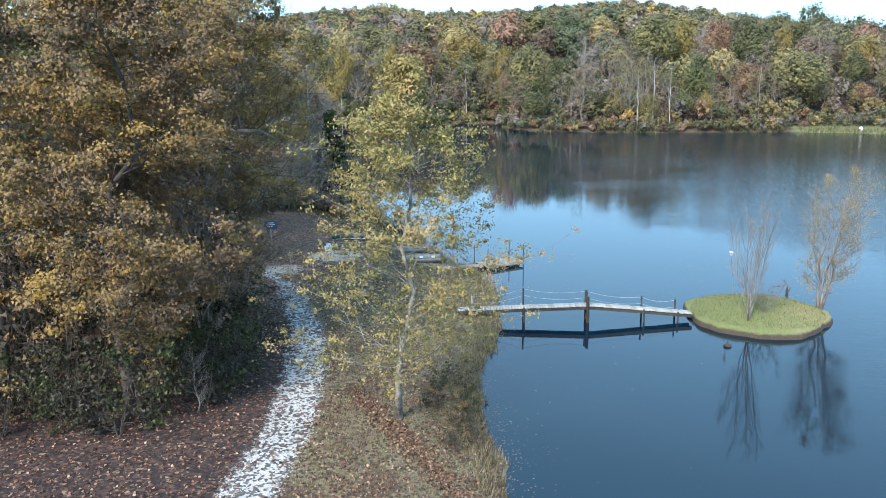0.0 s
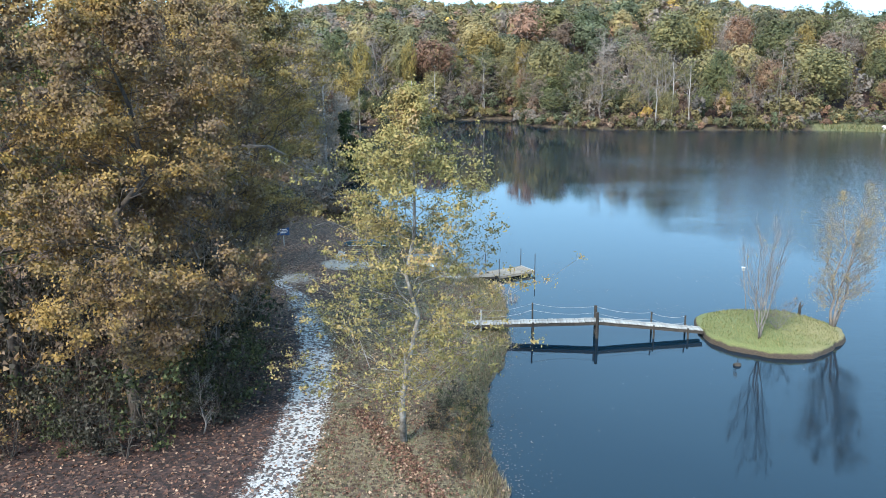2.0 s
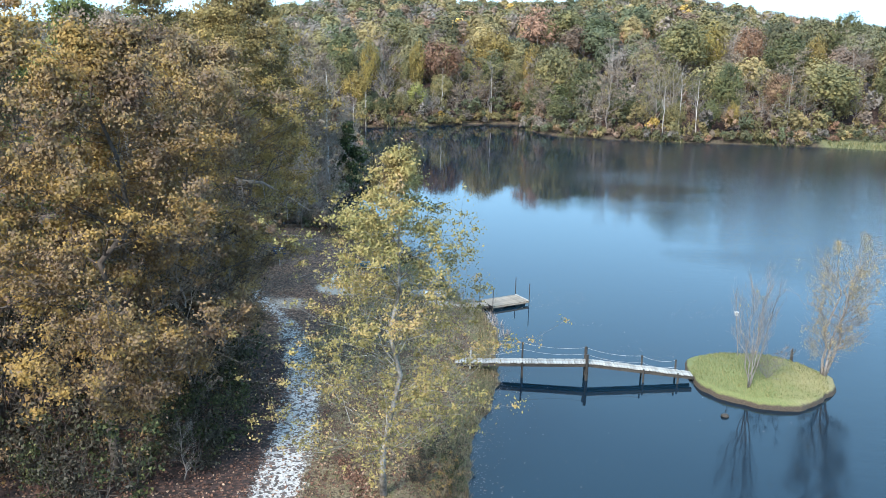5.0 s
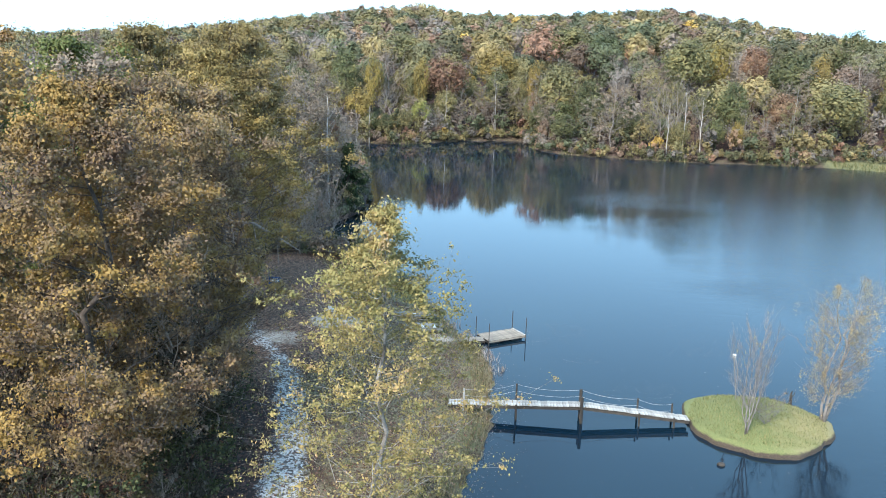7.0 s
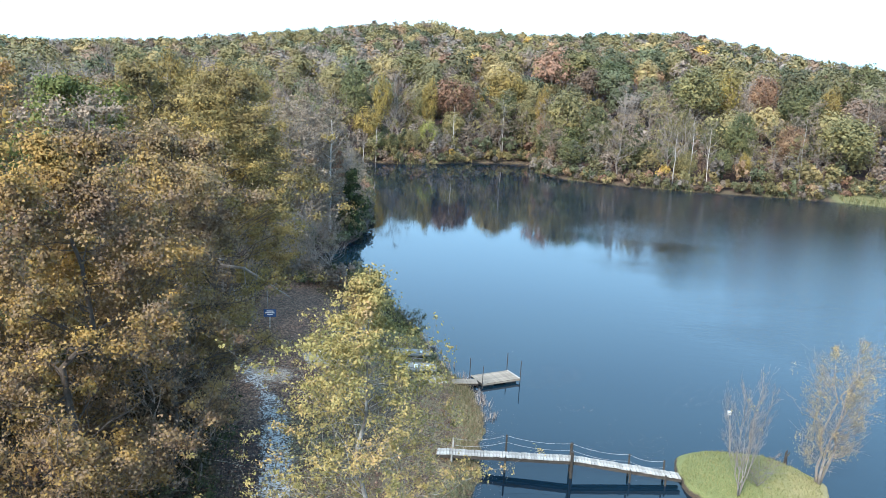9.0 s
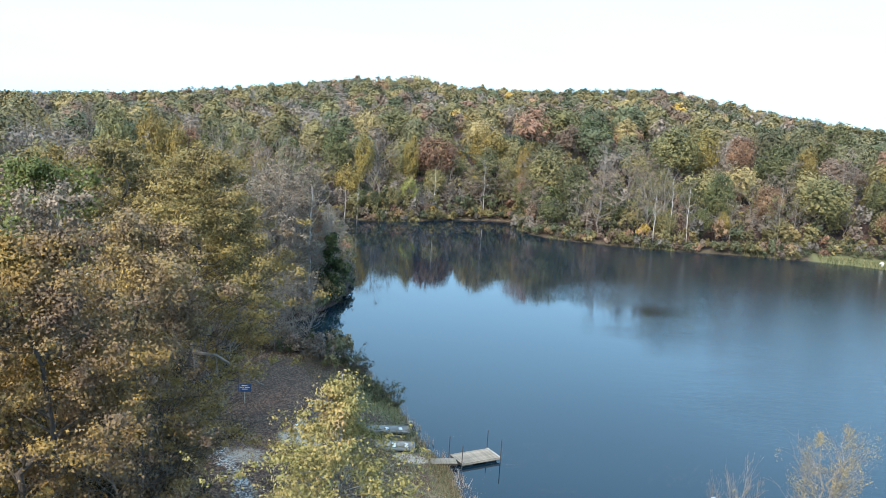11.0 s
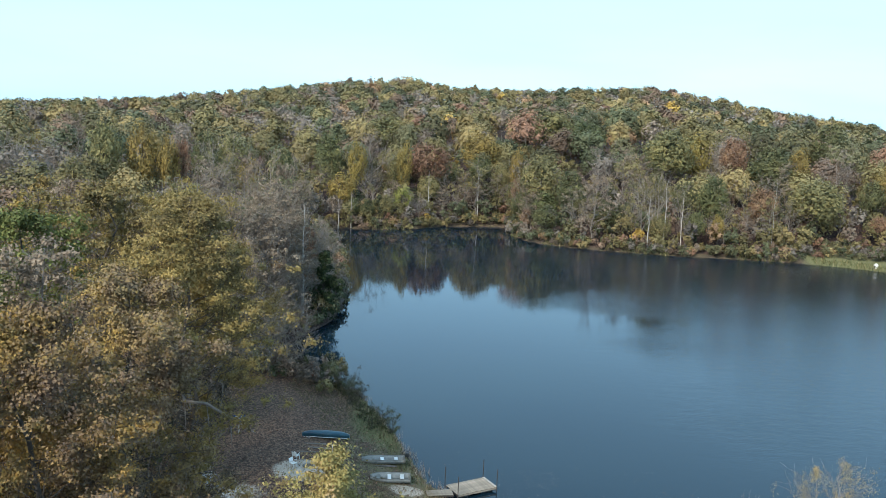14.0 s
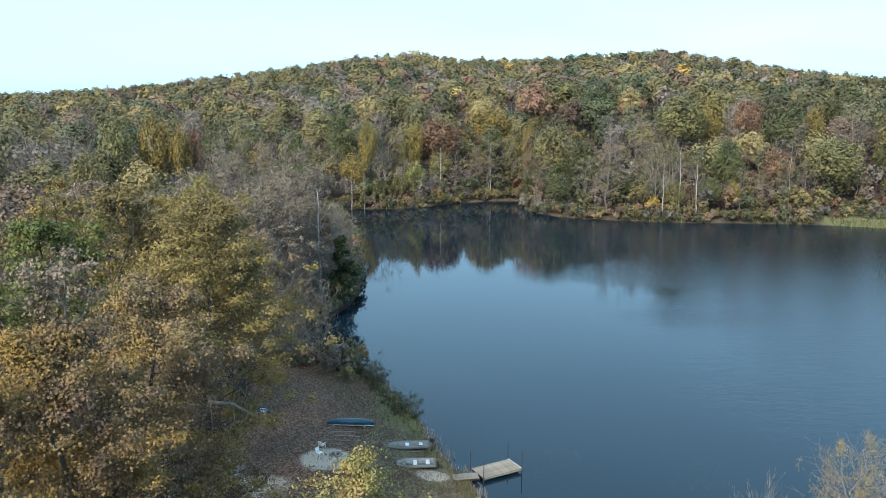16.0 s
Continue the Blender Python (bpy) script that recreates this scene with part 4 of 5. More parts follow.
plank_mesh = Shape().box((-0.105, -0.47, -0.02), (0.105, 0.47, 0.025), 0.008).mesh("plank")
plank_mesh.materials.append(PLANK)
rng = np.random.default_rng(8)
for a, b in ((DECK[0], DECK[1]), (DECK[1], DECK[2])):
    run = b - a
    n = int(run.length / 0.225)
    pitch = -math.degrees(math.asin(run.z / run.length))
    for i in range(n):
        p = part("plank", plank_mesh, PLANK, bridge)
        p.matrix_basis = Matrix.Translation(a + run * ((i + 0.5) / n) + Vector((0, rng.normal() * 0.02, rng.normal() * 0.006))) @ pose(0, 0, 0, 0, pitch, 2 + rng.normal())
    for side in (-0.36, 0.36):
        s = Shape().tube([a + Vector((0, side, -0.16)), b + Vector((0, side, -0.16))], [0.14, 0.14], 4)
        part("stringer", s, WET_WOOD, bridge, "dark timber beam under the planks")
RAIL = [(0.2, 0.85), (4.05, 1.3), (8.75, 0.95), (12.9, 0.8), (15.4, 0.75)]
tops = []
for px, up in RAIL:
    c = deck_at(px)
    for side, top in ((-0.52, 0.1), (0.52, up)):
        thick = 0.13 if px == 8.75 else 0.075
        q = c + Vector((0, side, 0))
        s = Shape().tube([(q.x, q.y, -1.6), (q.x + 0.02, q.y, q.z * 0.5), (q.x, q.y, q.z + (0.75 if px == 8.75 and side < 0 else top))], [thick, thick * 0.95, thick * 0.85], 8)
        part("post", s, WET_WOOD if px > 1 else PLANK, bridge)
    tops.append(c + Vector((0, 0.52, up - 0.06)))
c = deck_at(8.75)
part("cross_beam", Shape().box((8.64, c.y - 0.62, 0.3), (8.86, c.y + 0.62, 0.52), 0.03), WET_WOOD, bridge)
for lower in (0.0, 0.5):
    for a, b in zip(tops, tops[1:]):
        sag = [a.lerp(b, t) - Vector((0, 0, lower + 0.22 * 4 * t * (1 - t))) for t in np.linspace(0, 1, 9)]
        part("rope", Shape().tube(sag, [0.01] * 9, 5), ROPE, bridge, "pale sagging hand rope")

# ---- swimming dock ----
dock = thing("dock", pose(2.68, 75.3, 0, 0, 0, 33), "floating plank dock with corner poles at the bank", "dock")
rng = np.random.default_rng(9)
pm = Shape().box((-0.068, -1.22, 0.36), (0.068, 1.22, 0.4), 0.006).mesh("plank")
pm.materials.append(TAN_PLANK)
for i in range(29):
    p = part("plank", pm, TAN_PLANK, dock)
    p.location = (-2.02 + i * 0.144, 0, rng.normal() * 0.004)
part("end_board", Shape().box((2.1, -1.25, 0.35), (2.3, 1.25, 0.43), 0.01), PLANK, dock, "pale board along the outer end")
part("fascia", Shape().box((-2.12, -1.27, 0.2), (2.28, -1.225, 0.345), 0.01), TAN_PLANK, dock, "board along the dock's side")
for side in (-1.15, 1.15):
    part("side_beam", Shape().box((-2.1, side - 0.06, 0.16), (2.15, side + 0.06, 0.35), 0.015), WET_WOOD, dock)
for fx in (-1.3, 1.3):
    part("float", Shape().box((fx - 0.6, -1.05, -0.25), (fx + 0.6, 1.05, 0.2), 0.08), BLACK, dock, "black float under the deck")
for qx, qy in ((-2.15, -1.3), (-2.15, 1.3), (2.2, -1.3), (2.2, 1.3)):
    part("pole", Shape().tube([(qx, qy, -2.0), (qx, qy, 2.1)], [0.045, 0.04], 8), IRON, dock, "dark upright mooring pole")
gangway = thing("gangway", pose(0.0, 73.45, 0, 0, 0, 14), "short plank gangway from the bank to the dock", "gangway")
gm = Shape().box((-0.068, -0.55, 0.42), (0.068, 0.55, 0.46), 0.006).mesh("plank")
gm.materials.append(TAN_PLANK)
for i in range(16):
    p = part("plank", gm, TAN_PLANK, gangway)
    p.location = (-1.1 + i * 0.146, 0, rng.normal() * 0.004)
for side in (-0.45, 0.45):
    part("beam", Shape().box((-1.2, side - 0.05, 0.22), (1.2, side + 0.05, 0.41), 0.01), WET_WOOD, gangway)

dock.scale = (0.93, 0.9, 1)

# ---- boats on the bank ----


def hull(length, beam, depth, bow=0.35, stern=0.9, t=0.04, n=14, pointed=False):
    """Stations of an open hull: outside and inside skins joined at the rim."""
    rows = []
    for i in range(n + 1):
        u = i / n
        w = beam / 2 * (math.sin(math.pi * (0.04 + 0.92 * u)) ** 0.6 if pointed else min(1, stern + 0.25 * u) * (1 if u < 0.62 else 1 - (1 - bow) * ((u - 0.62) / 0.38) ** 2))
        lift = depth * (0.55 * abs(2 * u - 1) ** 4 if pointed else 0.5 * max(0, (u - 0.7) / 0.3) ** 2)
        x_ = (u - 0.5) * length
        top = depth + (0.35 * depth * abs(2 * u - 1) ** 3 if pointed else 0.12 * depth * u)
        rows.append([(x_, -w, top), (x_, -w * 0.86, lift + depth * 0.18), (x_, -w * 0.6, lift), (x_, w * 0.6, lift), (x_, w * 0.86, lift + depth * 0.18), (x_, w, top),
                     (x_, w - t, top - 0.005), (x_, w * 0.84 - t, lift + depth * 0.2 + t), (x_, w * 0.58, lift + t), (x_, -w * 0.58, lift + t), (x_, -w * 0.84 + t, lift + depth * 0.2 + t), (x_, -w + t, top - 0.005)])
    s = Shape()
    s.v = [Vector(p) for r in rows for p in r]
    m = 12
    for i in range(n):
        for j in range(m):
            s.f.append((i * m + j, i * m + (j + 1) % m, (i + 1) * m + (j + 1) % m, (i + 1) * m + j))
    for i in (0, n):
        q = [i * m + j for j in range(m)]
        s.f.append(tuple(q[:6]) if i == 0 else tuple(reversed(q[:6])))
        s.f.append(tuple(q[6:]) if i == 0 else tuple(reversed(q[6:])))
    return s


def rowing_boat(a, b, label, motor):
    a, b = Vector(a), Vector(b)
    mid, run = (a + b) / 2, b - a
    L = run.length
    g = height(mid.x, mid.y)
    m = pose(mid.x, mid.y, g + 0.02, 3 if motor else -4, 0, math.degrees(math.atan2(run.y, run.x)) + 180)
    boat = thing("jon_boat", m, label, "boat", "boats on the bank")
    part("hull", hull(L, 1.3, 0.44).mesh("hull", True), ALU, boat)
    for u, mat in ((-0.3, WHITE), (0.02, WHITE), (0.3, ALU_IN)):
        part("seat", Shape().box((u * L - 0.17, -0.55, 0.28), (u * L + 0.17, 0.55, 0.33), 0.015), mat, boat, "pale bench seat" if mat is WHITE else "grey bow bench")
    for side in (-1, 1):
        part("gunwale", Shape().tube([(-0.49 * L, side * 0.585, 0.445), (0.1 * L, side * 0.645, 0.465), (0.3 * L, side * 0.575, 0.48), (0.49 * L, side * 0.235, 0.5)], [0.03] * 4, 6), ALU_IN, boat)
    part("floor", Shape().box((-0.45 * L, -0.4, 0.045), (0.3 * L, 0.4, 0.07), 0.01), ALU_IN, boat)
    part("transom", Shape().box((-0.5 * L - 0.03, -0.58, 0.1), (-0.5 * L + 0.03, 0.58, 0.46), 0.015), ALU_IN, boat)
    if motor:
        mo = part("outboard_motor", Shape().box((-0.5 * L - 0.42, -0.16, 0.5), (-0.5 * L - 0.02, 0.16, 0.92), 0.08), BLACK, boat, "black outboard motor")
        part("shaft", Shape().tube([(-0.5 * L - 0.22, 0, 0.55), (-0.5 * L - 0.5, 0, 0.15)], [0.06, 0.045], 7), BLACK, mo)
        part("tiller", Shape().tube([(-0.5 * L - 0.05, 0.05, 0.8), (-0.5 * L + 0.5, 0.2, 0.85)], [0.03, 0.025], 6), BLACK, mo)


rowing_boat((-7.75, 78.1, 0), (-3.75, 78.9, 0), "grey aluminium jon boat with outboard motor on the bank", True)
rowing_boat((-6.35, 74.5, 0), (-2.8, 75.0, 0), "small grey aluminium jon boat on the bank", False)

canoe_z = height(-12.1, 82.5)
canoe = thing("canoe", pose(-12.1, 82.5, canoe_z + 0.68, 180, 0, 2), "upturned blue-green canoe resting on two logs", "canoe")
part("hull", hull(4.75, 0.95, 0.46, t=0.02, n=18, pointed=True).mesh("hull", True), CANOE, canoe)
for side in (-1, 1):
    rim = [((u - 0.5) * 4.75, side * 0.475 * math.sin(math.pi * (0.04 + 0.92 * u)) ** 0.6, 0.46 + 0.16 * abs(2 * u - 1) ** 3) for u in np.linspace(0, 1, 15)]
    part("gunwale", Shape().tube(rim, [0.035] * 15, 6), WHITE, canoe, "pale gunwale strip")
for u in (-0.9, 0.9):
    part("thwart", Shape().box((u - 0.05, -0.42, 0.42), (u + 0.05, 0.42, 0.45), 0.008), CANOE_DARK, canoe)
for lx in (-13.7, -10.6):
    log = thing("log", pose(lx, 82.5, canoe_z), "grey log laid on the grass under the canoe", "log", "canoe rest logs")
    part("round", Shape().tube([(-0.05, -0.75, 0.1), (0.02, 0, 0.11), (0.05, 0.75, 0.1)], [0.12, 0.115, 0.105], 9), GREY_BARK, log)
for i, (lx, ly, a, n) in enumerate([(-12.3, 80.6, 2, 3.0), (-11.9, 79.6, -3, 2.6), (-12.6, 78.4, 1, 2.8), (-5.6, 77.6, 8, 2.5)]):
    log = thing("log", pose(lx, ly, height(lx, ly), 0, 0, a), "weathered rail half sunk in the grass", "log", "rails in the grass")
    part("round", Shape().tube([(-n / 2, 0, 0.04), (0, 0.05, 0.05), (n / 2, 0, 0.04)], [0.07, 0.075, 0.06], 7), GREY_BARK, log)

# ---- fire place on the sand, with white chairs ----


def ring_of_stones(cx, cy):
    ring = thing("fire_ring", pose(cx, cy, height(cx, cy)), "ring of grey stones round dark ashes on sand", "fire ring")
    r_ = np.random.default_rng(4)
    for i in range(12):
        w = 2 * math.pi * i / 12
        bm = bmesh.new()
        bmesh.ops.create_icosphere(bm, subdivisions=1, radius=0.13)
        for v in bm.verts:
            v.co = Vector((v.co.x * r_.uniform(0.8, 1.2), v.co.y * r_.uniform(0.8, 1.2), v.co.z * 0.75)) + Vector((0.5 * math.cos(w), 0.5 * math.sin(w), 0.06))
        me_ = bpy.data.meshes.new("stone")
        bm.to_mesh(me_)
        part("stone", me_, STONE, ring)
    part("ashes", Shape().tube([(0, 0, -0.02), (0, 0, 0.03)], [0.45, 0.4], 14), BLACK, ring, "dark ashes")


def resin_chair(cx, cy, turn):
    chair = thing("garden_chair", pose(cx, cy, height(cx, cy), 0, 0, turn), "white plastic garden chair on the sand", "chair", "chairs round the fire")
    part("seat", Shape().box((-0.24, -0.24, 0.4), (0.24, 0.24, 0.44), 0.015), WHITE, chair)
    part("backrest", Shape().box((-0.24, 0.2, 0.46), (0.24, 0.25, 0.88), 0.015).moved(pose(0, 0, 0, -8)), WHITE, chair)
    for sx in (-1, 1):
        part("armrest", Shape().box((sx * 0.27 - 0.03, -0.22, 0.62), (sx * 0.27 + 0.03, 0.24, 0.65), 0.01), WHITE, chair)
        for sy in (-1, 1):
            part("leg", Shape().tube([(sx * 0.25, sy * 0.22, 0), (sx * 0.23, sy * 0.2, 0.42)], [0.025, 0.03], 6), WHITE, chair)


ring_of_stones(-12.1, 75.2)
resin_chair(-13.6, 76.4, 160)
resin_chair(-13.4, 74.6, 60)

# ---- sign ----
sz = height(-20.6, 81.3)
sign = thing("sign", pose(-20.6, 81.3, sz, 0, 0, 10), "blue board sign with white marks on a single post", "sign")
board = part("board", Shape().box((-0.62, -0.035, 1.15), (0.62, 0.0, 1.95), 0.01), BLUE, sign)
for i, (w, zz) in enumerate([(0.34, 1.78), (0.46, 1.6), (0.3, 1.42)]):
    part("mark", Shape().box((-w, -0.043, zz - 0.045), (w, -0.036, zz + 0.045)), WHITE, board, "white bar of writing")
part("post", Shape().box((-0.05, 0.002, -0.3), (0.05, 0.1, 1.9), 0.01), PLANK, sign)

# ---- white hut on the far bank ----
hx, hy = 102.0, 219.5
hut = thing("hut", pose(hx, hy, height(hx, hy), 0, 0, -24), "small white hut on the grassy far bank", "hut")
hut.scale = (0.65, 0.65, 0.65)
part("wall", Shape().box((-0.75, -0.6, -0.2), (0.75, 0.6, 1.25), 0.02), WHITE, hut)
rf = Shape()
rf.v = [Vector(p) for p in ((-0.9, -0.75, 1.22), (0.9, -0.75, 1.22), (0.9, 0.75, 1.22), (-0.9, 0.75, 1.22), (-0.0, -0.75, 2.0), (0.0, 0.75, 2.0))]
rf.f = [(3, 2, 1, 0), (0, 1, 4), (2, 3, 5), (1, 2, 5, 4), (3, 0, 4, 5)]
part("roof", rf, WHITE, hut)
part("door", Shape().box((-0.7, -0.64, -0.1), (-0.1, -0.602, 1.1), 0.01), WET_WOOD, hut, "dark doorway")

# ---- island ----
ISLAND_TURF = Nodes("island_turf")
k = ISLAND_TURF
f1, f2, f3 = k.noise(0.55, 5), k.noise(14, 6, rough=0.75), k.noise(2.5, 5)
turf = k.ramp(f2, [(0.3, (0.062, 0.074, 0.024)), (0.5, (0.13, 0.145, 0.048)), (0.7, (0.23, 0.225, 0.09))])
dry = k.ramp(f2, [(0.3, (0.12, 0.1, 0.04)), (0.6, (0.28, 0.24, 0.11)), (0.75, (0.4, 0.34, 0.19))])
tc, sep = k.n("TexCoord"), k.n("SeparateXYZ")
k.link(tc.outputs["Object"], sep.inputs[0])
east = k.math("ADD", k.math("MULTIPLY", sep.outputs["X"], 0.07), k.math("SUBTRACT", f1, 0.25))
col = k.mix(k.ramp(east, [(0.25, (0, 0, 0)), (0.6, (1, 1, 1))]), turf, dry)
soil = k.ramp(f2, [(0.3, (0.02, 0.015, 0.01)), (0.6, (0.075, 0.055, 0.038)), (0.8, (0.19, 0.15, 0.11))])
low = k.math("ADD", sep.outputs["Z"], k.math("MULTIPLY", k.math("SUBTRACT", f3, 0.5), 0.35))
col = k.mix(k.ramp(low, [(0.26, (0, 0, 0)), (0.4, (1, 1, 1))]), soil, col)
k.link(col, k.b.inputs["Base Color"])
k.b.inputs["Roughness"].default_value = 0.95
k.bump(f2, 0.8, 0.06)
IX, IY, IA, IB = 21.52, 59.2, 5.1, 4.75


def island_height(px, py):
    """Height of the turf over the water, and how far out the place lies (1 at the rim)."""
    w = math.atan2(py, px)
    edge = 1 + 0.045 * math.sin(3 * w + 0.6) + 0.03 * math.sin(5 * w + 2) + 0.012 * math.sin(13 * w) + 0.008 * math.sin(23 * w)
    q = math.hypot(px / IA, py / IB) / edge
    return (0.38 + 0.75 * (1 - q * q) ** 0.8 + 0.03 * math.sin(2.1 * px + py) if q < 1 else 0.38), q


s = Shape()
RN, SN = 26, 96
s.v.append(Vector((0, 0, island_height(0, 0)[0])))
for i in range(1, RN + 4):
    for j in range(SN):
        w = 2 * math.pi * j / SN
        q = min(i / RN, 1) * (1, 1.012, 1.03, 1.12)[max(0, i - RN)]
        edge = 1 + 0.045 * math.sin(3 * w + 0.6) + 0.03 * math.sin(5 * w + 2) + 0.012 * math.sin(13 * w) + 0.008 * math.sin(23 * w)
        th = math.atan2(IB * math.sin(w), IA * math.cos(w))
        px, py = q * edge * IA * math.cos(w), q * edge * IB * math.sin(w)
        zz = island_height(px, py)[0] if i < RN else (0.36, 0.22, -0.05, -2.0)[i - RN]
        s.v.append(Vector((px, py, zz + 0.05 * math.sin(7.3 * w) * (i in (RN, RN + 1)))))
for j in range(SN):
    s.f.append((0, 1 + j, 1 + (j + 1) % SN))
for i in range(RN + 2):
    for j in range(SN):
        a, b = 1 + i * SN, 1 + (i + 1) * SN
        s.f.append((a + j, b + j, b + (j + 1) % SN, a + (j + 1) % SN))
me = s.mesh("island", True)
me.materials.append(k.m)
island = new("island", me)
island.location = (IX, IY, 0)
tagged(island, "small round grassy island with an earthen rim", "island", kind="structure")


def on_island(px, py):
    return (px, py, island_height(px - IX, py - IY)[0] - 0.04)


L_PALE = foliage("pale_yellow_leaves", [(0, (0.2, 0.17, 0.06)), (0.5, (0.38, 0.31, 0.12)), (1, (0.55, 0.45, 0.2))], per_tree=0.0)
L_APRICOT = foliage("pale_apricot_leaves", [(0, (0.19, 0.14, 0.075)), (0.5, (0.33, 0.245, 0.12)), (1, (0.47, 0.36, 0.17))], per_tree=0.0)
tree("birch_clump", on_island(19.9, 56.2), 701, 8.4, 0.11, prof((0, 0.7), (0.4, 1.0), (0.8, 0.8), (1, 0.2)), GREY_BARK, L_PALE, 60, 0.1,
     "leafless multi-stemmed pale tree on the island", 0.2, first=0.25, limbs=120, rise=2.2, twigs=10, stems=6, spread=1.5, wander=0.012, limb_weight=0.2)
tree("willow", on_island(26.3, 59.6), 702, 11.0, 0.2, prof((0, 1.4), (0.4, 2.5), (0.8, 1.9), (1, 0.3)), GREY_BARK, L_APRICOT, 9000, 0.085,
     "leaning thin tree with last yellow leaves on the island's edge", 0.25, first=0.14, limbs=120, rise=0.8, twigs=13, stems=3, spread=0.8, lean=(0.9, 0.3), droop=0.4, wander=0.02, limb_weight=0.22)
tree("shrub", on_island(21.6, 57.6), 703, 2.2, 0.05, BUSH, GREY_BARK, L_TAN, 260, 0.1, "low bare brown shrub on the island", 0.2, first=0.05, limbs=36, rise=0.6, twigs=8, stems=5, spread=1.2, category="shrub")
bx, by, bz = on_island(20.75, 62.0)
house = thing("birdhouse", pose(bx, by, bz), "pale grey birdhouse with a white roof on a thin leaning pole", "birdhouse")
part("pole", Shape().tube([(0, 0, -0.3), (-0.25, 0, 1.7), (-0.5, 0, 3.3)], [0.035, 0.03, 0.03], 7), GREY_BARK, house)
bxm = part("box", Shape().box((-0.6, -0.1, 3.3), (-0.4, 0.1, 3.54), 0.015), ROPE, house)
part("roof", Shape().box((-0.64, -0.14, 3.54), (-0.36, 0.14, 3.58), 0.012), WHITE, house)
part("entrance", Shape().tube([(-0.5, -0.112, 3.46), (-0.5, -0.118, 3.46)], [0.03, 0.03], 10), BLACK, house)
sx_, sy_, sz_ = on_island(25.0, 62.7)
st = thing("stump", pose(sx_, sy_, sz_), "dark broken stump on the island", "stump")
part("wood", Shape().tube([(0, 0, -0.1), (0.03, 0, 0.45), (0.0, 0.02, 0.85), (0.06, 0, 1.15)], [0.16, 0.12, 0.09, 0.03], 8), WET_WOOD, st)
part("branch", Shape().tube([(0.02, 0, 0.6), (0.22, 0, 0.85), (0.25, 0, 1.05)], [0.05, 0.035, 0.015], 6), WET_WOOD, st)
fl = thing("rock", pose(17.5, 52.8, 0), "dark rounded rock breaking the water surface", "rock")
bm = bmesh.new()
bmesh.ops.create_icosphere(bm, subdivisions=2, radius=0.25)
for v in bm.verts:
    v.co = Vector((v.co.x * 1.15, v.co.y * 0.8, v.co.z * 0.7)) * (1 + 0.12 * noise.noise(v.co * 6)) + Vector((0, 0, 0.05))
me = bpy.data.meshes.new("stone")
bm.to_mesh(me)
part("stone", me, WET_WOOD, fl)

# ---- loose leaves, grass, reeds and gravel ----
rng = np.random.default_rng(12)


def scatter(n, x0, x1, y0, y1, ok):
    px, py = rng.uniform(x0, x1, n), rng.uniform(y0, y1, n)
    dd = shore_distance(px, py)
    m = ok(px, py, dd)
    px, py, dd = px[m], py[m], dd[m]
    return np.c_[px, py, lie(px, py, dd)], dd


def stuff(name, me, material, label, category):
    me.materials.append(material)
    tagged(new(name, me), label, category, kind="stuff")


L_FALLEN = foliage("fallen_leaves", [(0, (0.06, 0.03, 0.023)), (0.5, (0.15, 0.076, 0.053)), (0.8, (0.26, 0.145, 0.095)), (1, (0.42, 0.29, 0.2))], per_tree=0.0)
c, dd = scatter(46000, -26, 3, 24, 104, lambda a, b, q: (q > 0.1) & (rng.uniform(0, 1, len(a)) < np.where(np.abs(a - np.interp(b, [p[1] for p in TRAIL], [p[0] for p in TRAIL])) < 1.3, 0.5, 1) * np.interp(b, [24, 76, 104], [1, 0.4, 0.25])))
c[:, 2] += 0.02
DRIFT = curve([(-6.2, 42), (-3.4, 37.5), (-0.8, 33), (0.9, 29.5), (2.2, 26)], False, 8)
c2, _ = scatter(30000, -8, 4, 25, 44, lambda a, b, q: (q > 0.1) & (rng.uniform(0, 1, len(a)) < np.exp(-(line_distance(a, b, DRIFT)[0] / 0.55) ** 2) + 0.12 * (wave(a, b, 0.9, 0.6) > 0.1)))
c2[:, 2] += 0.03
c = np.vstack([c, c2])
stuff("fallen_leaves", leaf_mesh("fallen_leaves", c, 0.15, rng, 2.5, 0.8, 0.25), L_FALLEN, "fallen red-brown and tan leaves strewn over the bank", "leaves")
c, dd = scatter(60000, 0, 24, 26, 84, lambda a, b, q: (q < -0.05) & (rng.uniform(0, 1, len(a)) < 0.75 * np.exp(q / 0.7) + 0.002 + 0.1 * (wave(a, b, 0.5, 1.7) > 0.3) * (b > 62) * (b < 82)))
c[:, 2] = 0.006
stuff("floating_leaves", leaf_mesh("floating_leaves", c, 0.085, rng, 40.0, 0.8, 0.02), foliage("floating_leaf_litter", [(0, (0.1, 0.078, 0.068)), (1, (0.27, 0.225, 0.205))], per_tree=0.0), "pale leaves floating by the bank", "leaves")


def blades(name, c, tall, wide, material, label, category, lean=0.35):
    n = len(c)
    w = rng.uniform(0, 2 * math.pi, n)
    a = np.c_[np.cos(w), np.sin(w), np.zeros(n)] * wide
    tip = c + np.c_[rng.normal(size=(n, 2)) * tall * lean, tall * rng.uniform(0.6, 1.2, n)] if np.ndim(tall) == 0 else c + np.c_[rng.normal(size=(n, 2)) * tall[:, None] * lean, tall]
    v = np.stack([c - a, c + a, tip], axis=1).reshape(-1, 3)
    m = bpy.data.meshes.new(name)
    m.from_pydata(v.tolist(), [], np.arange(3 * n).reshape(-1, 3).tolist())
    stuff(name, m, material, label, category)


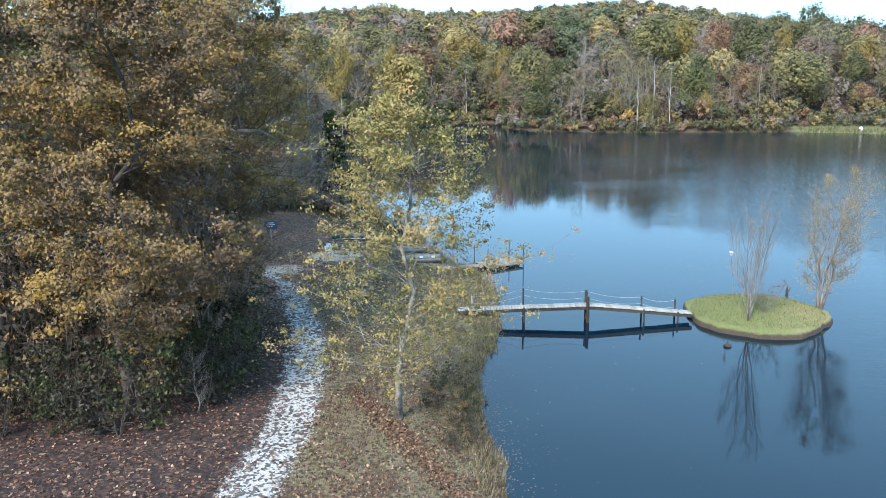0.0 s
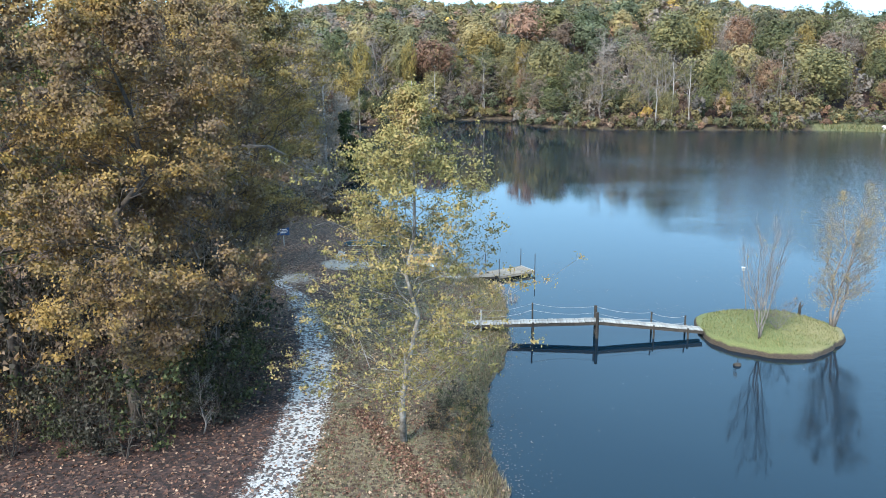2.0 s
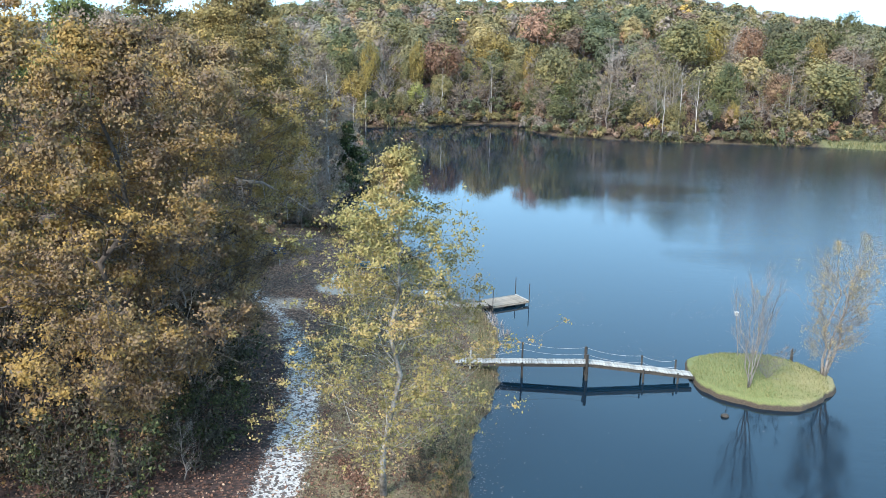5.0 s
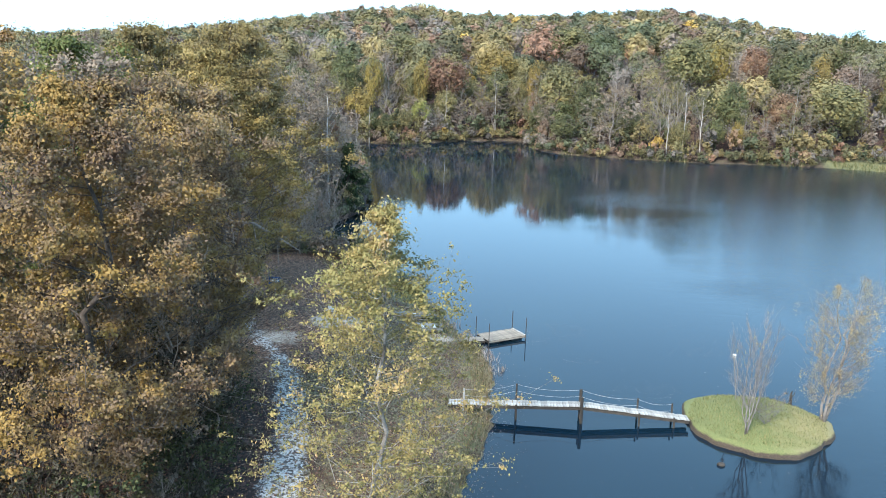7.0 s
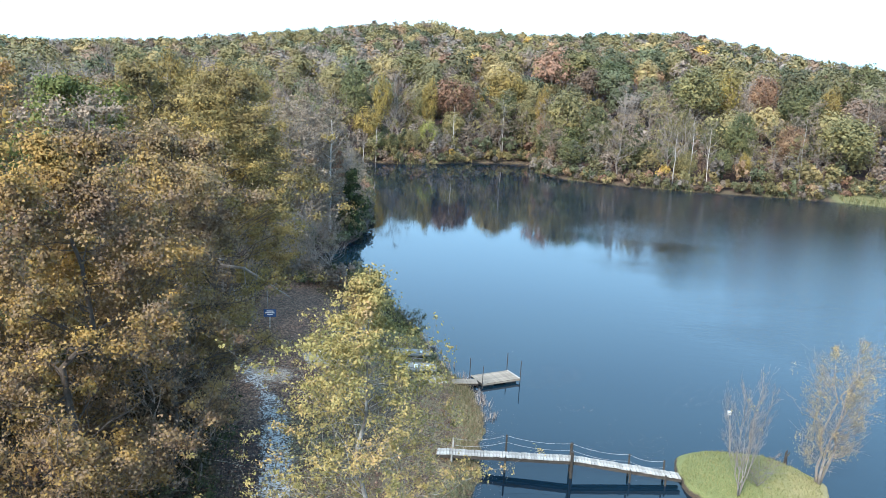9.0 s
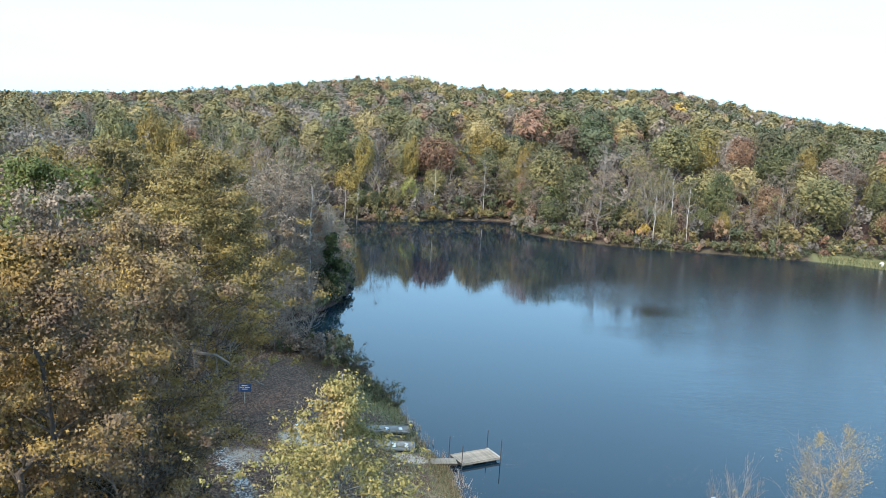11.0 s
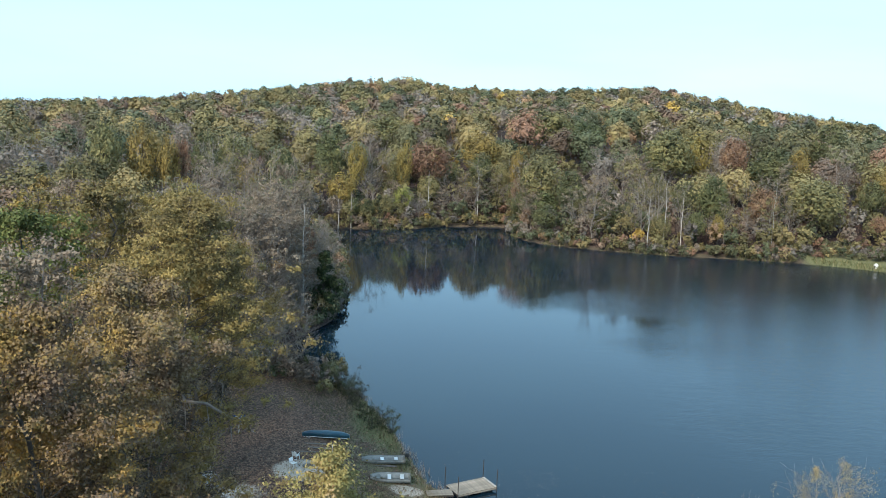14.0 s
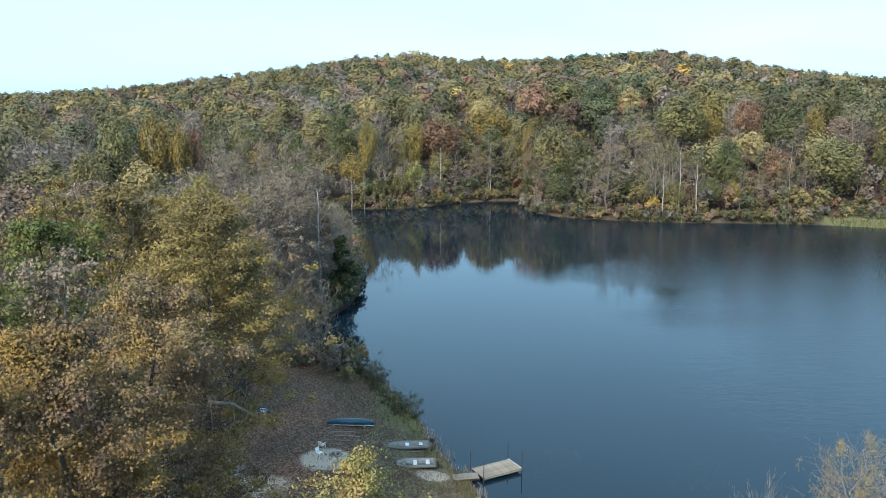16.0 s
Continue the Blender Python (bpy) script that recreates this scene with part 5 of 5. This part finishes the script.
L_GRASS = foliage("bank_grass_blades", [(0, (0.07, 0.068, 0.028)), (0.4, (0.15, 0.122, 0.066)), (0.8, (0.25, 0.2, 0.12)), (1, (0.34, 0.27, 0.18))], per_tree=0.0)
c, dd = scatter(60000, -12, 3, 24, 74, lambda a, b, q: (q > 0.05) & (a > np.interp(b, [p[1] for p in TRAIL], [p[0] for p in TRAIL]) + 1.2))
blades("bank_grass", c, np.where(dd < 1.6, 0.45, 0.13) * rng.uniform(0.5, 1.3, len(dd)), 0.018, L_GRASS, "dry tan and green grass on the bank", "grass")
L_LUSH = foliage("green_grass_blades", [(0, (0.05, 0.055, 0.024)), (0.6, (0.125, 0.12, 0.054)), (1, (0.24, 0.2, 0.11))], per_tree=0.0)
c, dd = scatter(30000, -20, 3, 70, 105, lambda a, b, q: (q > 0.05) & (q < 7.5) & (np.hypot(a + 12.7, b - 74.2) > 2.6) & (np.hypot(a + 2.9, b - 73.2) > 1.9))
blades("meadow_grass", c, np.where(dd < 2.0, 0.3, 0.16) * rng.uniform(0.5, 1.3, len(dd)), 0.03, L_LUSH, "green and brown grass by the boats", "grass")
L_REED = foliage("dry_reed_stalks", [(0, (0.2, 0.14, 0.1)), (0.6, (0.38, 0.3, 0.24)), (1, (0.55, 0.46, 0.4))], per_tree=0.0)
c, dd = scatter(60000, -22, 4, 66, 108, lambda a, b, q: (q > -0.9) & (q < 0.5) & (rng.uniform(0, 1, len(a)) < 0.1 + 0.5 * wave(a, b, 1.7, 0.2) + 0.25 * wave(a, b, 0.45, 1.2)))
c[:, 2] = np.maximum(c[:, 2], -0.1)
blades("reeds", c, rng.uniform(0.3, 0.85, len(c)), 0.022, L_REED, "dry pinkish reeds along the water's edge", "reeds", 0.2)
c, dd = scatter(60000, -60, 120, 205, 272, lambda a, b, q: (q > -0.3) & (q < 5) & (b > 205) & ((a > 88) | (wave(a, b, 0.25, 0.8) > 0.2)))
blades("shore_grass", c, rng.uniform(0.5, 1.3, len(c)), 0.09, foliage("shore_grass_blades", [(0, (0.05, 0.06, 0.02)), (0.5, (0.13, 0.13, 0.05)), (1, (0.27, 0.23, 0.12))], per_tree=0.0), "tall green and dry grass along the far shore", "grass")
c, dd = scatter(9000, IX - IA, IX + IA, IY - IB, IY + IB, lambda a, b, q: np.hypot((a - IX) / IA, (b - IY) / IB) < 0.94)
c[:, 2] = [island_height(a - IX, b - IY)[0] - 0.01 for a, b in c[:, :2]]
blades("island_grass", c, rng.uniform(0.08, 0.22, len(c)), 0.02, foliage("island_grass_blades", [(0, (0.07, 0.08, 0.026)), (0.5, (0.165, 0.17, 0.062)), (1, (0.33, 0.29, 0.135))], per_tree=0.0), "short green and straw grass on the island", "grass")
c, dd = scatter(60000, -26, 4, 24, 62, lambda a, b, q: (line_distance(a, b, TRAIL_LINE)[0] < 1.2 + 0.35 * wave(a, b, 2.0, 0.3)) & (rng.uniform(0, 1, len(a)) < np.interp(b, [40, 50, 62], [0.17, 0.12, 0.06])))
c[:, 2] += 0.01
L_GRAVEL = surface("pale_gravel", [(0.3, (0.32, 0.32, 0.32)), (0.7, (0.52, 0.53, 0.54))], 6.0, 0.95)
stuff("gravel", leaf_mesh("gravel", c, 0.13, rng, 1.6, 0.9, 0.3), L_GRAVEL, "pale crushed stone on the track", "gravel")
